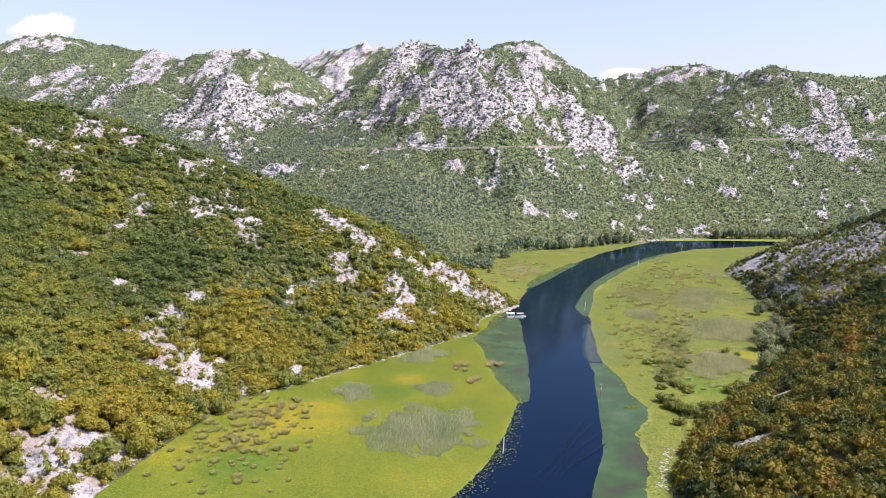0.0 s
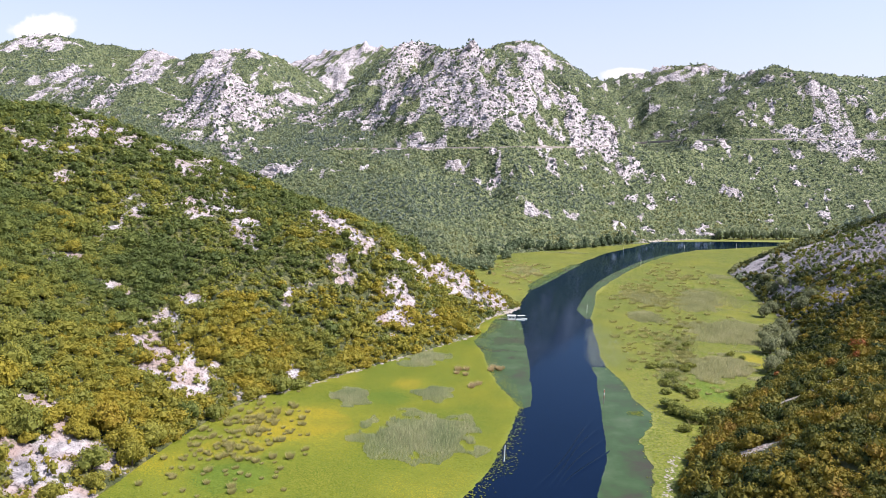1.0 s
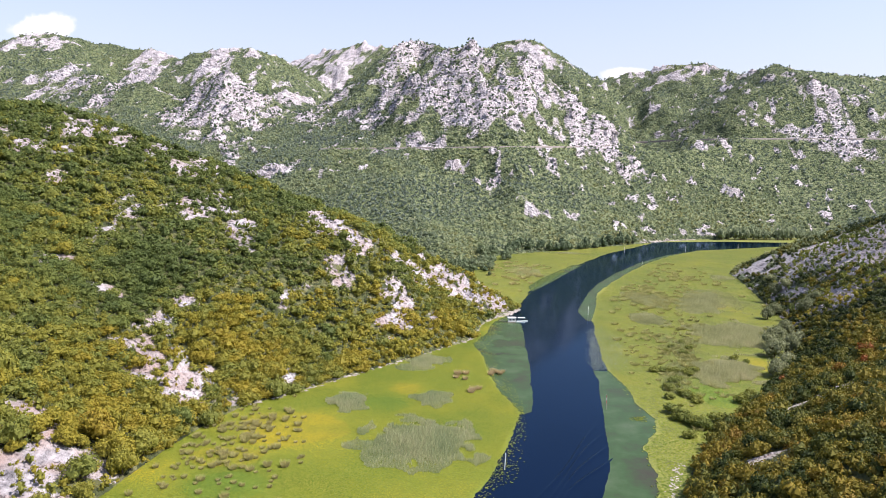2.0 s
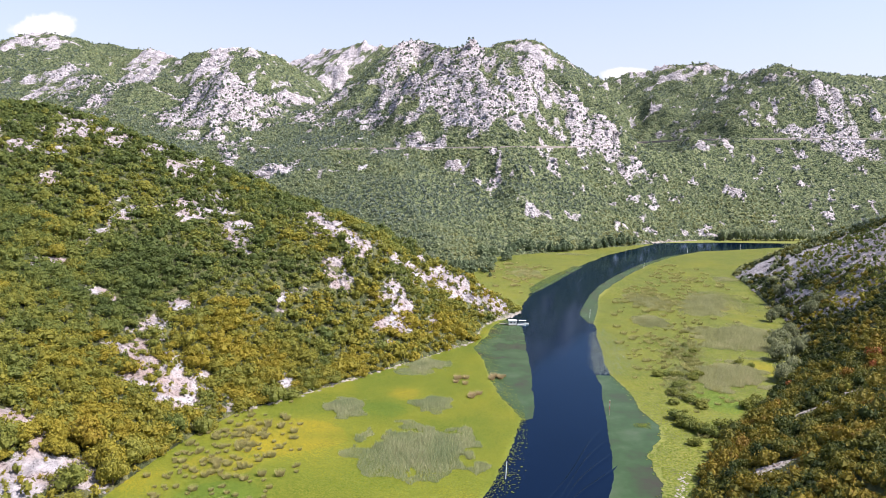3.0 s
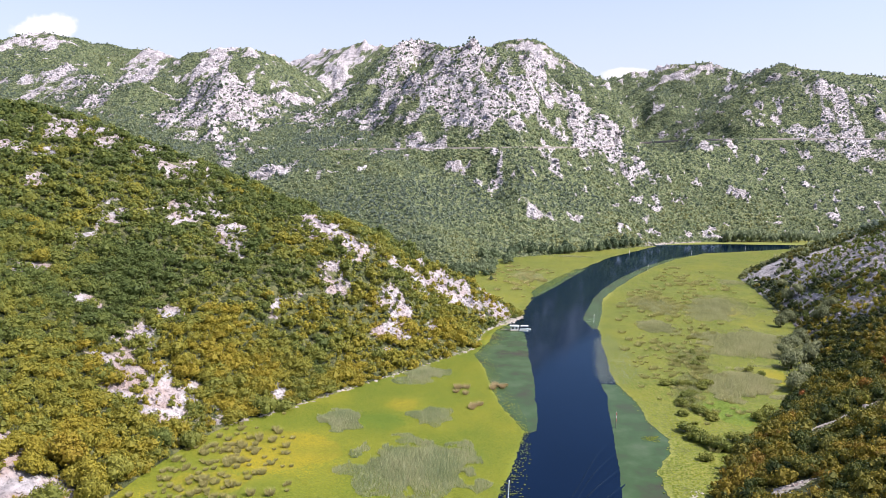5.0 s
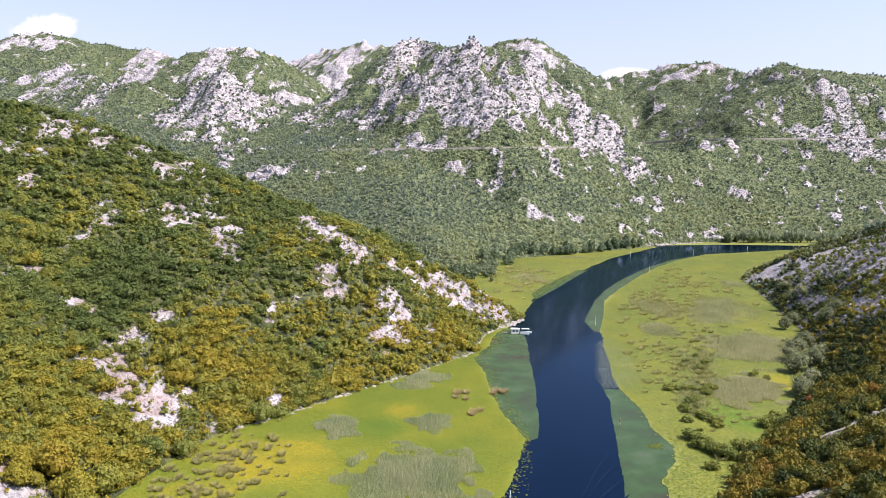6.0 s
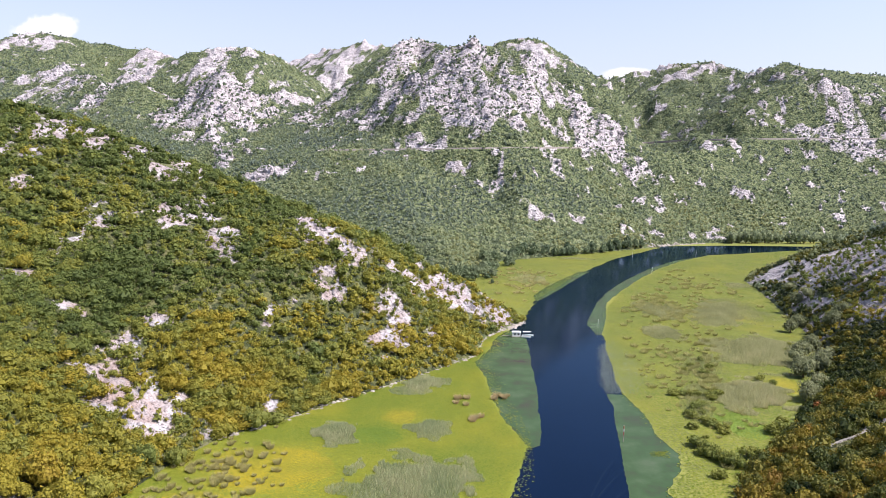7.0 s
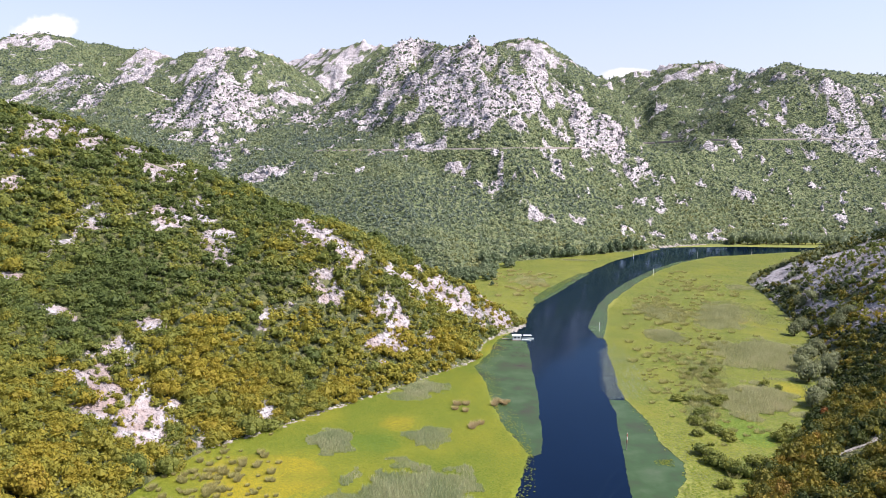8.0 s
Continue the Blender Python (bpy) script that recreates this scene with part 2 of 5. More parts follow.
RUSTY = mat_material("rusty_leaves", (0.12, 0.13, 0.03), (0.19, 0.165, 0.04), (0.26, 0.18, 0.05), (0.30, 0.15, 0.03))
MEADOW = mat_material("wet_meadow", (0.086, 0.097, 0.023), (0.132, 0.151, 0.026), (0.180, 0.190, 0.038), (0.19, 0.185, 0.026), 0.9)
ALGAE = algae_material()

# ---------------------------------------------------------------- terrain as a function of the plan
def lattice(seed):
    return np.random.RandomState(seed).rand(257, 257)


TABLES = [lattice(s) for s in range(40, 48)]


def value_noise(x, y, table):
    xi, yi = np.floor(x).astype(int), np.floor(y).astype(int)
    u, v = x - xi, y - yi
    u, v = u * u * (3 - 2 * u), v * v * (3 - 2 * v)
    x0, y0, x1, y1 = xi % 256, yi % 256, (xi + 1) % 256, (yi + 1) % 256
    return (table[x0, y0] * (1 - u) + table[x1, y0] * u) * (1 - v) + (table[x0, y1] * (1 - u) + table[x1, y1] * u) * v


def fbm(x, y, size, octaves=4, seed=0):
    """Noise between 0 and 1, mean about 0.5, of that coarsest size in metres."""
    x, y = np.asarray(x, float), np.asarray(y, float)
    total, weight, amp = 0.0, 0.0, 1.0
    for k in range(octaves):
        f = 2.0 ** k / size
        total = total + amp * value_noise(x * f + 17.3 * k + 500, y * f + 31.7 * k + 500, TABLES[(seed + k) % 8])
        weight, amp = weight + amp, amp * 0.5
    return total / weight


def ridged(x, y, size, octaves=4, seed=0):
    x, y = np.asarray(x, float), np.asarray(y, float)
    total, weight, amp = 0.0, 0.0, 1.0
    for k in range(octaves):
        f = 2.0 ** k / size
        n = value_noise(x * f + 11.1 * k + 700, y * f + 23.9 * k + 700, TABLES[(seed + k) % 8])
        total = total + amp * (1 - np.abs(2 * n - 1))
        weight, amp = weight + amp, amp * 0.55
    return total / weight


def inside_distance(x, y, poly):
    """Signed distance to a closed outline, positive inside."""
    x, y = np.asarray(x, float), np.asarray(y, float)
    best, inside = np.full(x.shape, 1e9), np.zeros(x.shape, bool)
    for (ax, ay), (bx, by) in zip(poly, poly[1:] + poly[:1]):
        dx, dy = bx - ax, by - ay
        t = np.clip(((x - ax) * dx + (y - ay) * dy) / (dx * dx + dy * dy), 0, 1)
        best = np.minimum(best, np.hypot(x - ax - t * dx, y - ay - t * dy))
        if dy:
            inside ^= ((ay > y) != (by > y)) & (x < ax + (y - ay) * dx / dy)
    return np.where(inside, best, -best)


def line_distance(x, y, line):
    """Distance to an open line in the plan."""
    best = np.full(np.shape(x), 1e9)
    for a, b in zip(line, line[1:]):
        dx, dy = b[0] - a[0], b[1] - a[1]
        t = np.clip(((x - a[0]) * dx + (y - a[1]) * dy) / (dx * dx + dy * dy + 1e-9), 0, 1)
        best = np.minimum(best, np.hypot(x - a[0] - t * dx, y - a[1] - t * dy))
    return best


def ridge_cone(x, y, line, slope):
    """Distance to a crest line, and the height of the slopes that fall from it on both sides."""
    best, high = np.full(np.shape(x), 1e9), np.full(np.shape(x), -1e9)
    for a, b in zip(line, line[1:]):
        dx, dy = b[0] - a[0], b[1] - a[1]
        t = np.clip(((x - a[0]) * dx + (y - a[1]) * dy) / (dx * dx + dy * dy + 1e-9), 0, 1)
        d = np.hypot(x - a[0] - t * dx, y - a[1] - t * dy)
        high, best = np.maximum(high, a[2] + t * (b[2] - a[2]) - slope * d), np.minimum(best, d)
    return best, high


def smooth_max(a, b, k):
    h = np.clip(0.5 + 0.5 * (a - b) / k, 0, 1)
    return b * (1 - h) + a * h + k * h * (1 - h)


def step(a, b, v):
    t = np.clip((v - a) / (b - a), 0, 1)
    return t * t * (3 - 2 * t)


# the foot of each slope, as outlines in the plan
LEFT_FOOT = [(-110, -400), (-104, 0), (-96, 110), (-88, 167), (-83, 209), (-79, 229), (-73, 247), (-58, 266), (-38, 294), (-17, 324),
             (0, 349), (5, 384), (15, 402), (24, 420), (22, 440), (6, 460), (-40, 510), (-130, 600), (-300, 720), (-1800, 820), (-1800, -400)]
RIGHT_FOOT = [(36, -400), (42, 0), (46, 120), (51, 184), (62, 215), (79, 245), (105, 281), (131, 326), (146, 359), (166, 424), (174, 474),
              (185, 539), (190, 585), (215, 625), (290, 680), (420, 720), (1800, 780), (1800, -400)]
MOUNTAIN_FOOT = [(-2500, 560), (-600, 620), (-250, 640), (-80, 600), (-12, 570), (6, 600), (20, 650), (74, 694), (119, 734), (163, 774), (191, 803),
                 (231, 828), (271, 848), (400, 890), (800, 910), (2500, 930), (2500, 4800), (-2500, 4800)]
# crest lines of the far mountains: x, y, height
MAIN_CREST = [(-151, 1010, 168), (-117, 1090, 229), (-87, 1150, 244), (-47, 1080, 227), (-12, 1010, 220), (19, 1000, 216), (57, 985, 203),
              (98, 965, 180), (128, 945, 162), (155, 925, 143), (172, 905, 118), (180, 880, 98)]
MAIN_RIB = [(-12, 1010, 219), (-54, 950, 166), (-67, 870, 112)]
MAIN_FLANK = [(-37, 1008, 218), (-65, 1000, 197), (-105, 985, 168), (-137, 965, 141), (-161, 940, 118)]
MAIN_RIB_EAST = [(-12, 1010, 219), (6, 930, 164), (13, 870, 112)]
BACK_CREST = [(27, 1400, 279), (47, 1400, 286), (91, 1400, 288), (132, 1400, 261), (194, 1450, 227), (255, 1450, 230)]
FAR_CREST = [(-405, 1700, 280), (-343, 1700, 301), (-288, 1600, 290), (-240, 1550, 299), (-162, 1500, 284), (-98, 1500, 294)]
KNOLL_CREST = [(-480, 1280, 236), (-443, 1280, 246), (-378, 1280, 247), (-340, 1350, 240)]
KNOLL_RIB = [(-329, 1020, 187), (-317, 960, 147), (-310, 900, 113)]
WEST_CREST = [(-1200, 1500, 268), (-972, 1400, 262), (-836, 1350, 262), (-775, 1350, 276), (-725, 1350, 273), (-681, 1400, 268), (-603, 1400, 259), (-537, 1350, 245)]
WEST_KNOLLS = [(-649, 1130, 185), (-605, 1150, 201), (-484, 1030, 162), (-446, 1030, 170)]
EAST_CREST = [(194, 1450, 222), (265, 1400, 236), (304, 1400, 239), (332, 1360, 244), (364, 1340, 246), (398, 1300, 230), (418, 1250, 221),
              (437, 1190, 224), (466, 1180, 220), (540, 1200, 214), (620, 1250, 221), (761, 1300, 230), (1300, 1400, 240)]
EAST_RIB = [(437, 1190, 224), (472, 1080, 187), (482, 1030, 166), (520, 1000, 145)]
EAST_RIB_LOW = [(437, 1190, 224), (417, 1050, 160), (405, 980, 116), (385, 940, 81)]
SADDLE = [(169, 925, 103), (213, 940, 110), (264, 955, 110), (324, 975, 111)]
CRESTS = [  # line, fall on the near side, how bare it is, how far down the rock reaches
    (MAIN_CREST, 0.80, 0.42, 60), (MAIN_RIB, 0.75, 0.4, 40), (MAIN_FLANK, 0.78, 0.4, 50), (MAIN_RIB_EAST, 0.75, 0.4, 40), (BACK_CREST, 0.62, 0.45, 60), (FAR_CREST, 0.6, 0.4, 90),
    (KNOLL_CREST, 0.6, 0.4, 40), (KNOLL_RIB, 0.7, 0.5, 60), (WEST_CREST, 0.5, 0.45, 45), (WEST_KNOLLS, 0.5, 0.45, 40), (EAST_CREST, 0.55, 0.32, 30),
    (EAST_RIB, 0.65, 0.35, 34), (EAST_RIB_LOW, 0.6, 0.3, 24), (SADDLE, 0.5, 0.1, 20)]
ROAD_LEVEL = [(-260, 82), (-140, 86), (30, 92), (140, 96), (205, 105), (270, 110), (370, 113), (480, 116), (700, 120)]


def road_level(x):
    return np.interp(x, [p[0] for p in ROAD_LEVEL], [p[1] for p in ROAD_LEVEL])


def slopes(x, y):
    """Heights of the two near hills and of the mountain."""
    x, y = np.asarray(x, float), np.asarray(y, float)
    d = inside_distance(x, y, LEFT_FOOT)
    p = np.maximum(d, 0)
    steep = 1 + 0.45 * np.exp(-((x + 25) / 45) ** 2 - ((y - 375) / 50) ** 2) + 0.7 * np.exp(-((x - 3) / 17) ** 2 - ((y - 408) / 24) ** 2)
    left = (0.62 * p - 0.00078 * p * p) * (0.72 + 0.28 * step(15, 60, p)) * steep
    left = np.where(p > 300, 115 + 0.12 * (p - 300), left) + 3.5 * (fbm(x, y, 45, 3, 1) - 0.5) * step(8, 50, p) + 5.5 * np.exp(-((x + 195) / 55) ** 2 - ((y - 390) / 70) ** 2) + 3.5 * np.exp(-((x + 58) / 24) ** 2 - ((y - 386) / 14) ** 2) + 5.0 * np.exp(-((x + 205) / 38) ** 2 - ((y - 428) / 30) ** 2)
    left = np.where(d < 0, 0.35 * d, left)
    d = inside_distance(x, y, RIGHT_FOOT)
    q = np.maximum(d, 0)
    fall = 0.52 + 0.40 * step(235, 370, y) - 0.32 * step(440, 580, y)
    right = fall * (q - 0.0022 * q * q * step(0, 60, q))
    right = np.where(q > 150, fall * (100 + 0.25 * (q - 150)), right) + 3.0 * (fbm(x, y, 40, 3, 3) - 0.5) * step(8, 40, q)
    right = np.where(d < 0, 0.35 * d, right)
    d = inside_distance(x, y, MOUNTAIN_FOOT)
    s = np.maximum(d, 0)
    base = np.where(s < 190, 0.42 * s, 80 + 0.26 * (s - 190))
    base = np.where(s > 420, 140 + 0.08 * (s - 420), base)
    base = base + 14 * (fbm(x, y, 160, 3, 5) - 0.5) * step(20, 160, s)
    bare = np.zeros(x.shape)
    top = base
    roughened = 1 + 0.35 * (ridged(x, y, 70, 3, 2) - 0.6)
    for line, slope, rocky, reach in CRESTS:
        dist, cone = ridge_cone(x, y, line, slope * roughened)
        top = smooth_max(top, cone, 14)
        bare = np.maximum(bare, rocky * (1 - step(0.35 * reach, 1.15 * reach, dist)))
    top = np.minimum(top, 0.46 * s + 0.0019 * s * s)
    top = np.where(d < 0, 0.35 * d, top)
    return left, right, top, np.maximum(bare * step(68, 112, top), 0.10 * step(85, 130, top))


def road_places():
    """Where the road's level meets the mountain, smoothed."""
    xs, out = np.arange(-170, 660, 4.0), []
    y = np.arange(640, 1150, 2.0)
    for x in xs:
        out.append(y[np.argmax(slopes(np.full(y.shape, x), y)[2] > road_level(x))])
    return xs, np.convolve(np.pad(np.array(out), 8, mode="edge"), np.ones(17) / 17, "valid")


ROAD_X, ROAD_Y = road_places()


def road_offset(x, y):
    """Metres north of the road's centre line."""
    return np.where((np.asarray(x) > ROAD_X[0]) & (np.asarray(x) < ROAD_X[-1]), np.asarray(y) - np.interp(x, ROAD_X, ROAD_Y), 1e3)


# stony tracks on the shaded hillside
TRACK_HIGH = [(94 + 1.7 * k, 235.5 + 0.4 * k + 0.5 * math.sin(k)) for k in range(12)]
TRACK_LOW = [(69.5 + 1.2 * k, 195.5 + 0.3 * k + 0.3 * math.sin(k)) for k in range(8)]


def track_distance(x, y):
    return np.minimum(line_distance(x, y, TRACK_HIGH), line_distance(x, y, TRACK_LOW))

# ---------------------------------------------------------------- ground, water and floating mats
def graded(knots):
    """Grid lines: pairs of (end, spacing) from a start."""
    at, out = knots[0], [knots[0]]
    for end, gap in knots[1:]:
        count = max(1, round((end - at) / gap))
        out += [at + (end - at) * (k + 1) / count for k in range(count)]
        at = end
    return np.array(out)


# bare limestone patches on the near hills: x, y, half width, half depth
BARE_CREST = [(-215, 361, 3.6, 10.3), (-201, 342, 2.4, 6.3), (-195, 347, 2.2, 4.7), (-186, 357, 2.5, 7.9), (-195, 394, 8.4, 21), (-185, 394, 4.5, 14.7),
              (-179, 383, 3.5, 7.8), (-174, 398, 2.2, 11.1), (-160, 395, 3.1, 12.5), (-147, 387, 3.6, 6.3), (-141, 397, 5.3, 16.1), (-134, 394, 2.2, 6.8),
              (-176, 324, 2.2, 5.8), (-149, 330, 2.3, 5.3), (-143, 329, 3.7, 4.7), (-145, 313, 3.3, 7.9), (-132, 349, 4.4, 7.3), (-126, 343, 2.2, 6.3),
              (-121, 371, 2.6, 6.8), (-120, 350, 2.2, 5.2), (-114, 359, 2.5, 6.3), (-105, 346, 4.1, 7.3)]
BARE_SLOPE = [(-99, 338, 3.6, 6.4), (-147, 293, 2.2, 5.3), (-147, 261, 2.2, 4.1), (-145, 270, 2.2, 4.1), (-128, 266, 2.2, 4.2), (-125, 265, 2.6, 4.1),
              (-108, 267, 2.8, 4.1), (-105, 284, 3.2, 4.1), (-101, 246, 3.4, 4.7), (-96, 245, 2.7, 6.8), (-89, 248, 4.8, 5.8), (-86, 240, 2.2, 5.2),
              (-94, 263, 2.2, 4.1), (-72, 319, 2.2, 4.1), (-76, 314, 2.2, 4.1), (-61, 349, 2.9, 4.3), (-54, 338, 6.2, 4.3), (-37, 354, 3.5, 7.6),
              (-30, 349, 2.2, 4.3), (-38, 329, 2.5, 4.8), (-33, 324, 2.2, 4.1), (-27, 336, 4.7, 4.8)]
BARE_SHORE = [(-17, 348, 3.9, 4.2), (-18, 400, 7.9, 11), (-4, 405, 7.2, 8.5), (8, 414, 6.4, 8.8), (-75, 375, 3.7, 7.9), (-68, 372, 4.2, 5.8), (-59, 369, 4.2, 6.4),
              (-51, 368, 3.6, 4.8), (-44, 372, 3.7, 5.8), (-37, 384, 3.3, 9.2), (-112, 195, 3.7, 4.1), (-104, 194, 3.7, 4.2), (-101, 184, 5.6, 5.1),
              (-95, 185, 2.5, 4.1), (-102, 176, 3.5, 4.7), (-80, 378, 2.2, 10.3), (-27, 390, 3.9, 10.8), (-63, 269, 2.2, 4.1)]
BARE_NEAR = [(-112, 195, 5.5, 5.5), (-107, 175, 5.5, 5.5), (-102, 185, 5.5, 5.5), (-94, 185, 5.5, 5.5), (-99, 168, 5.5, 5.5), (-93, 171, 5.5, 5.5), (-101, 158, 5.5, 5.5), (-100, 177, 5.5, 5.5), (-104, 249, 6.5, 8), (-98, 250, 6, 8), (-90, 249, 7, 7.5), (-86, 241, 5, 6)]
BARE_RIGHT = [(175, 381, 11, 17), (212, 424, 25, 26), (216, 468, 25, 32), (190, 345, 9, 11), (232, 392, 20, 22), (225, 515, 24, 24), (200, 555, 12, 20), (108, 240, 5, 3), (75, 198, 3, 1.8)]
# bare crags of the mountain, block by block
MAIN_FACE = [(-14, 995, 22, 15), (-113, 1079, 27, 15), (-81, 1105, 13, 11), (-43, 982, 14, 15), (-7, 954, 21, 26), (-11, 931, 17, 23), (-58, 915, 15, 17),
             (-70, 898, 21, 10), (-37, 915, 9, 22), (5, 872, 14, 13), (-13, 874, 8, 9), (31, 899, 10, 24), (40, 877, 8, 15), (47, 922, 9, 12), (59, 977, 13, 44),
             (36, 948, 14, 19), (77, 974, 17, 8), (71, 961, 10, 10), (80, 948, 7, 17), (13, 978, 17, 20), (-95, 960, 24, 26), (-20, 905, 30, 24), (10, 930, 30, 30),
             (-45, 945, 30, 26), (60, 920, 24, 22)]
MAIN_SHOULDER = [(100, 979, 17, 55), (117, 967, 18, 57), (114, 951, 14, 12), (153, 965, 14, 47), (158, 953, 14, 7), (82, 847, 5, 16),
                 (72, 859, 6, 7), (-25, 806, 15, 7), (-35, 799, 8, 7), (13, 795, 16, 8), (-48, 842, 12, 7), (75, 1376, 30, 15), (100, 1332, 19, 27),
                 (120, 1323, 19, 18), (187, 933, 9, 13), (60, 757, 14, 7), (-33, 927, 7, 12), (13, 907, 10, 24), (140, 948, 18, 20), (128, 950, 16, 18),
                 (150, 930, 14, 16), (168, 912, 12, 14)]
WEST_FACE = [(-426, 1234, 27, 46), (-362, 1007, 23, 70), (-314, 996, 26, 34), (-302, 932, 39, 28), (-286, 990, 19, 30), (-322, 912, 20, 9), (-295, 873, 19, 14),
             (-317, 876, 14, 12), (-265, 999, 13, 20), (-282, 1152, 21, 27), (-263, 1186, 17, 8), (-200, 1054, 18, 58), (-166, 1035, 19, 28), (-135, 1024, 18, 10),
             (-273, 1409, 29, 66), (-345, 1192, 9, 25), (-217, 976, 14, 20), (-223, 1006, 6, 27), (-166, 968, 11, 8), (-129, 924, 13, 15), (-120, 956, 14, 30),
             (-101, 939, 11, 25)]
WEST_TOPS = [(-267, 841, 16, 37), (-212, 776, 16, 9), (-191, 793, 8, 18), (-371, 1270, 18, 15), (-392, 1689, 22, 15), (-332, 1633, 17, 15), (-332, 1572, 18, 17),
             (-769, 1311, 29, 15), (-723, 1316, 19, 20), (-784, 1286, 11, 13), (-599, 1121, 23, 69), (-581, 1064, 23, 34), (-540, 1195, 35, 99),
             (-491, 1041, 12, 42), (-484, 988, 16, 19), (-590, 1356, 20, 33), (-546, 1321, 10, 26), (-209, 1526, 24, 15), (-420, 1278, 20, 15), (-600, 1015, 15, 49)]
EAST_TOPS = [(359, 1312, 29, 9), (328, 1302, 23, 14), (301, 1311, 19, 12), (271, 1214, 18, 9), (373, 1217, 7, 30), (376, 1132, 7, 19), (374, 1089, 8, 17),
             (357, 1074, 4, 7), (413, 1152, 15, 12), (441, 1153, 18, 13), (458, 1105, 21, 8), (437, 1086, 19, 10), (457, 1075, 11, 9), (504, 1111, 11, 18),
             (519, 1100, 19, 18), (531, 1086, 16, 16), (386, 1066, 19, 7)]
EAST_FACE = [(413, 1058, 23, 7), (436, 1057, 23, 7), (488, 1059, 9, 7), (521, 1060, 17, 7), (386, 1028, 7, 9), (414, 1026, 10, 14), (402, 1005, 12, 8),
             (405, 983, 14, 8), (446, 1035, 12, 8), (342, 960, 11, 7), (302, 937, 14, 7), (278, 997, 14, 7), (311, 1013, 15, 7), (261, 1143, 7, 14),
             (247, 845, 12, 10)]


def patch(x, y, spots, grow=1.0):
    out = np.zeros(np.shape(x))
    for cx, cy, a, b in spots:
        out = np.maximum(out, 1.25 - np.hypot((x - cx) / a, (y - cy) / b) * 0.75 / grow)
    return np.clip(out, 0, 1.15)


def rib(x, y):
    """High on the ribs of rock that run down the mountain, low in the gullies between them."""
    x, y = np.asarray(x, float), np.asarray(y, float)
    return ridged(x + 14 * fbm(x, y, 60, 2, 3), y * 0.38, 34, 3, 2)


def rockiness(x, y, bare):
    """0: wooded, 1: bare rock."""
    x, y = np.asarray(x, float), np.asarray(y, float)
    own, slab = patch(x, y, BARE_CREST + BARE_SLOPE + BARE_SHORE + BARE_NEAR, 1.3), patch(x, y, BARE_RIGHT, 1.25)
    crag = np.maximum(patch(x, y, MAIN_FACE + MAIN_SHOULDER + WEST_FACE + WEST_TOPS), patch(x, y, EAST_TOPS + EAST_FACE, 0.68))
    crag = np.minimum(crag, 0.95) * (0.64 + 0.31 * step(820, 890, y)) + (1.3 * (rib(x, y) - 0.64) + 1.9 * (fbm(x, y * 0.8, 9, 3, 5) - 0.52)) * (crag > 0)
    own = own + 2.6 * (fbm(x, y, 5.5, 4, 2) - 0.53) * (own > 0)
    own = np.maximum(own, slab + 1.9 * (fbm(x, y * 0.6, 9, 4, 2) - 0.50) * (slab > 0))
    gully = fbm(x, y * 0.4, 26, 4, 4)
    far = bare * 0.5 + 3.4 * (gully - 0.55) + 0.9 * (fbm(x, y, 110, 2, 1) - 0.5)
    stray = step(0.675, 0.76, fbm(x, y * 0.7, 34, 4, 6)) * 0.55 * step(0.03, 0.09, bare)
    stray = np.maximum(stray, step(0.66, 0.74, fbm(x, y * 0.7, 11, 3, 7)) * 0.7 * step(690, 800, y))
    return np.clip(np.maximum(np.maximum(np.maximum(own, crag), np.where(bare > 0.02, far * step(0.0, 0.25, bare), 0)), stray), 0, 1)


def terrain(x, y):
    """Height and rockiness of the ground."""
    left, right, top, bare = slopes(x, y)
    high = np.maximum(np.maximum(left, right), top)
    rock = rockiness(x, y, bare)
    crag = step(120, 220, np.asarray(y, float) - 560)
    high = high + crag * (0.35 + 0.65 * rock) * (17 * (rib(x, y) - 0.58) + 9 * (fbm(x, y, 14, 3, 3) - 0.5))
    ledge = high / 8.5 + 2.2 * fbm(x, y, 40, 3, 6)  # weathered beds of limestone stand out as ledges
    high = high + crag * rock * (1.8 * np.sin(6.283 * ledge) + 9.0 * (ridged(x, y * 0.7, 17, 3, 4) - 0.6))
    high = high + rock * (1 - crag) * 1.4 * (fbm(x, y, 7, 3, 3) - 0.4)
    bench = np.exp(-(road_offset(x, y) / 5.5) ** 2)
    high = high + bench * (road_level(np.asarray(x, float)) - high)
    return np.maximum(high, -1.8), np.clip(rock + 0.5 * bench * (fbm(x, y, 30, 2, 5) > 0.45), 0, 1)


def mesh_from(name, verts, faces, mat, sides=4, smooth=False, **fields):
    """A mesh from arrays; fields are float values for each vertex."""
    me = bpy.data.meshes.new(name)
    verts, faces = np.asarray(verts, np.float32), np.asarray(faces, np.int32)
    me.vertices.add(len(verts))
    me.vertices.foreach_set("co", verts.ravel())
    me.loops.add(faces.size)
    me.loops.foreach_set("vertex_index", faces.ravel())
    me.polygons.add(len(faces))
    me.polygons.foreach_set("loop_start", np.arange(0, faces.size, sides, dtype=np.int32))
    me.polygons.foreach_set("loop_total", np.full(len(faces), sides, np.int32))
    me.update(calc_edges=True)
    for key, values in fields.items():
        me.attributes.new(key, "FLOAT", "POINT").data.foreach_set("value", np.asarray(values, np.float32))
    me.polygons.foreach_set("use_smooth", np.full(len(faces), smooth))
    me.materials.append(mat)
    return me


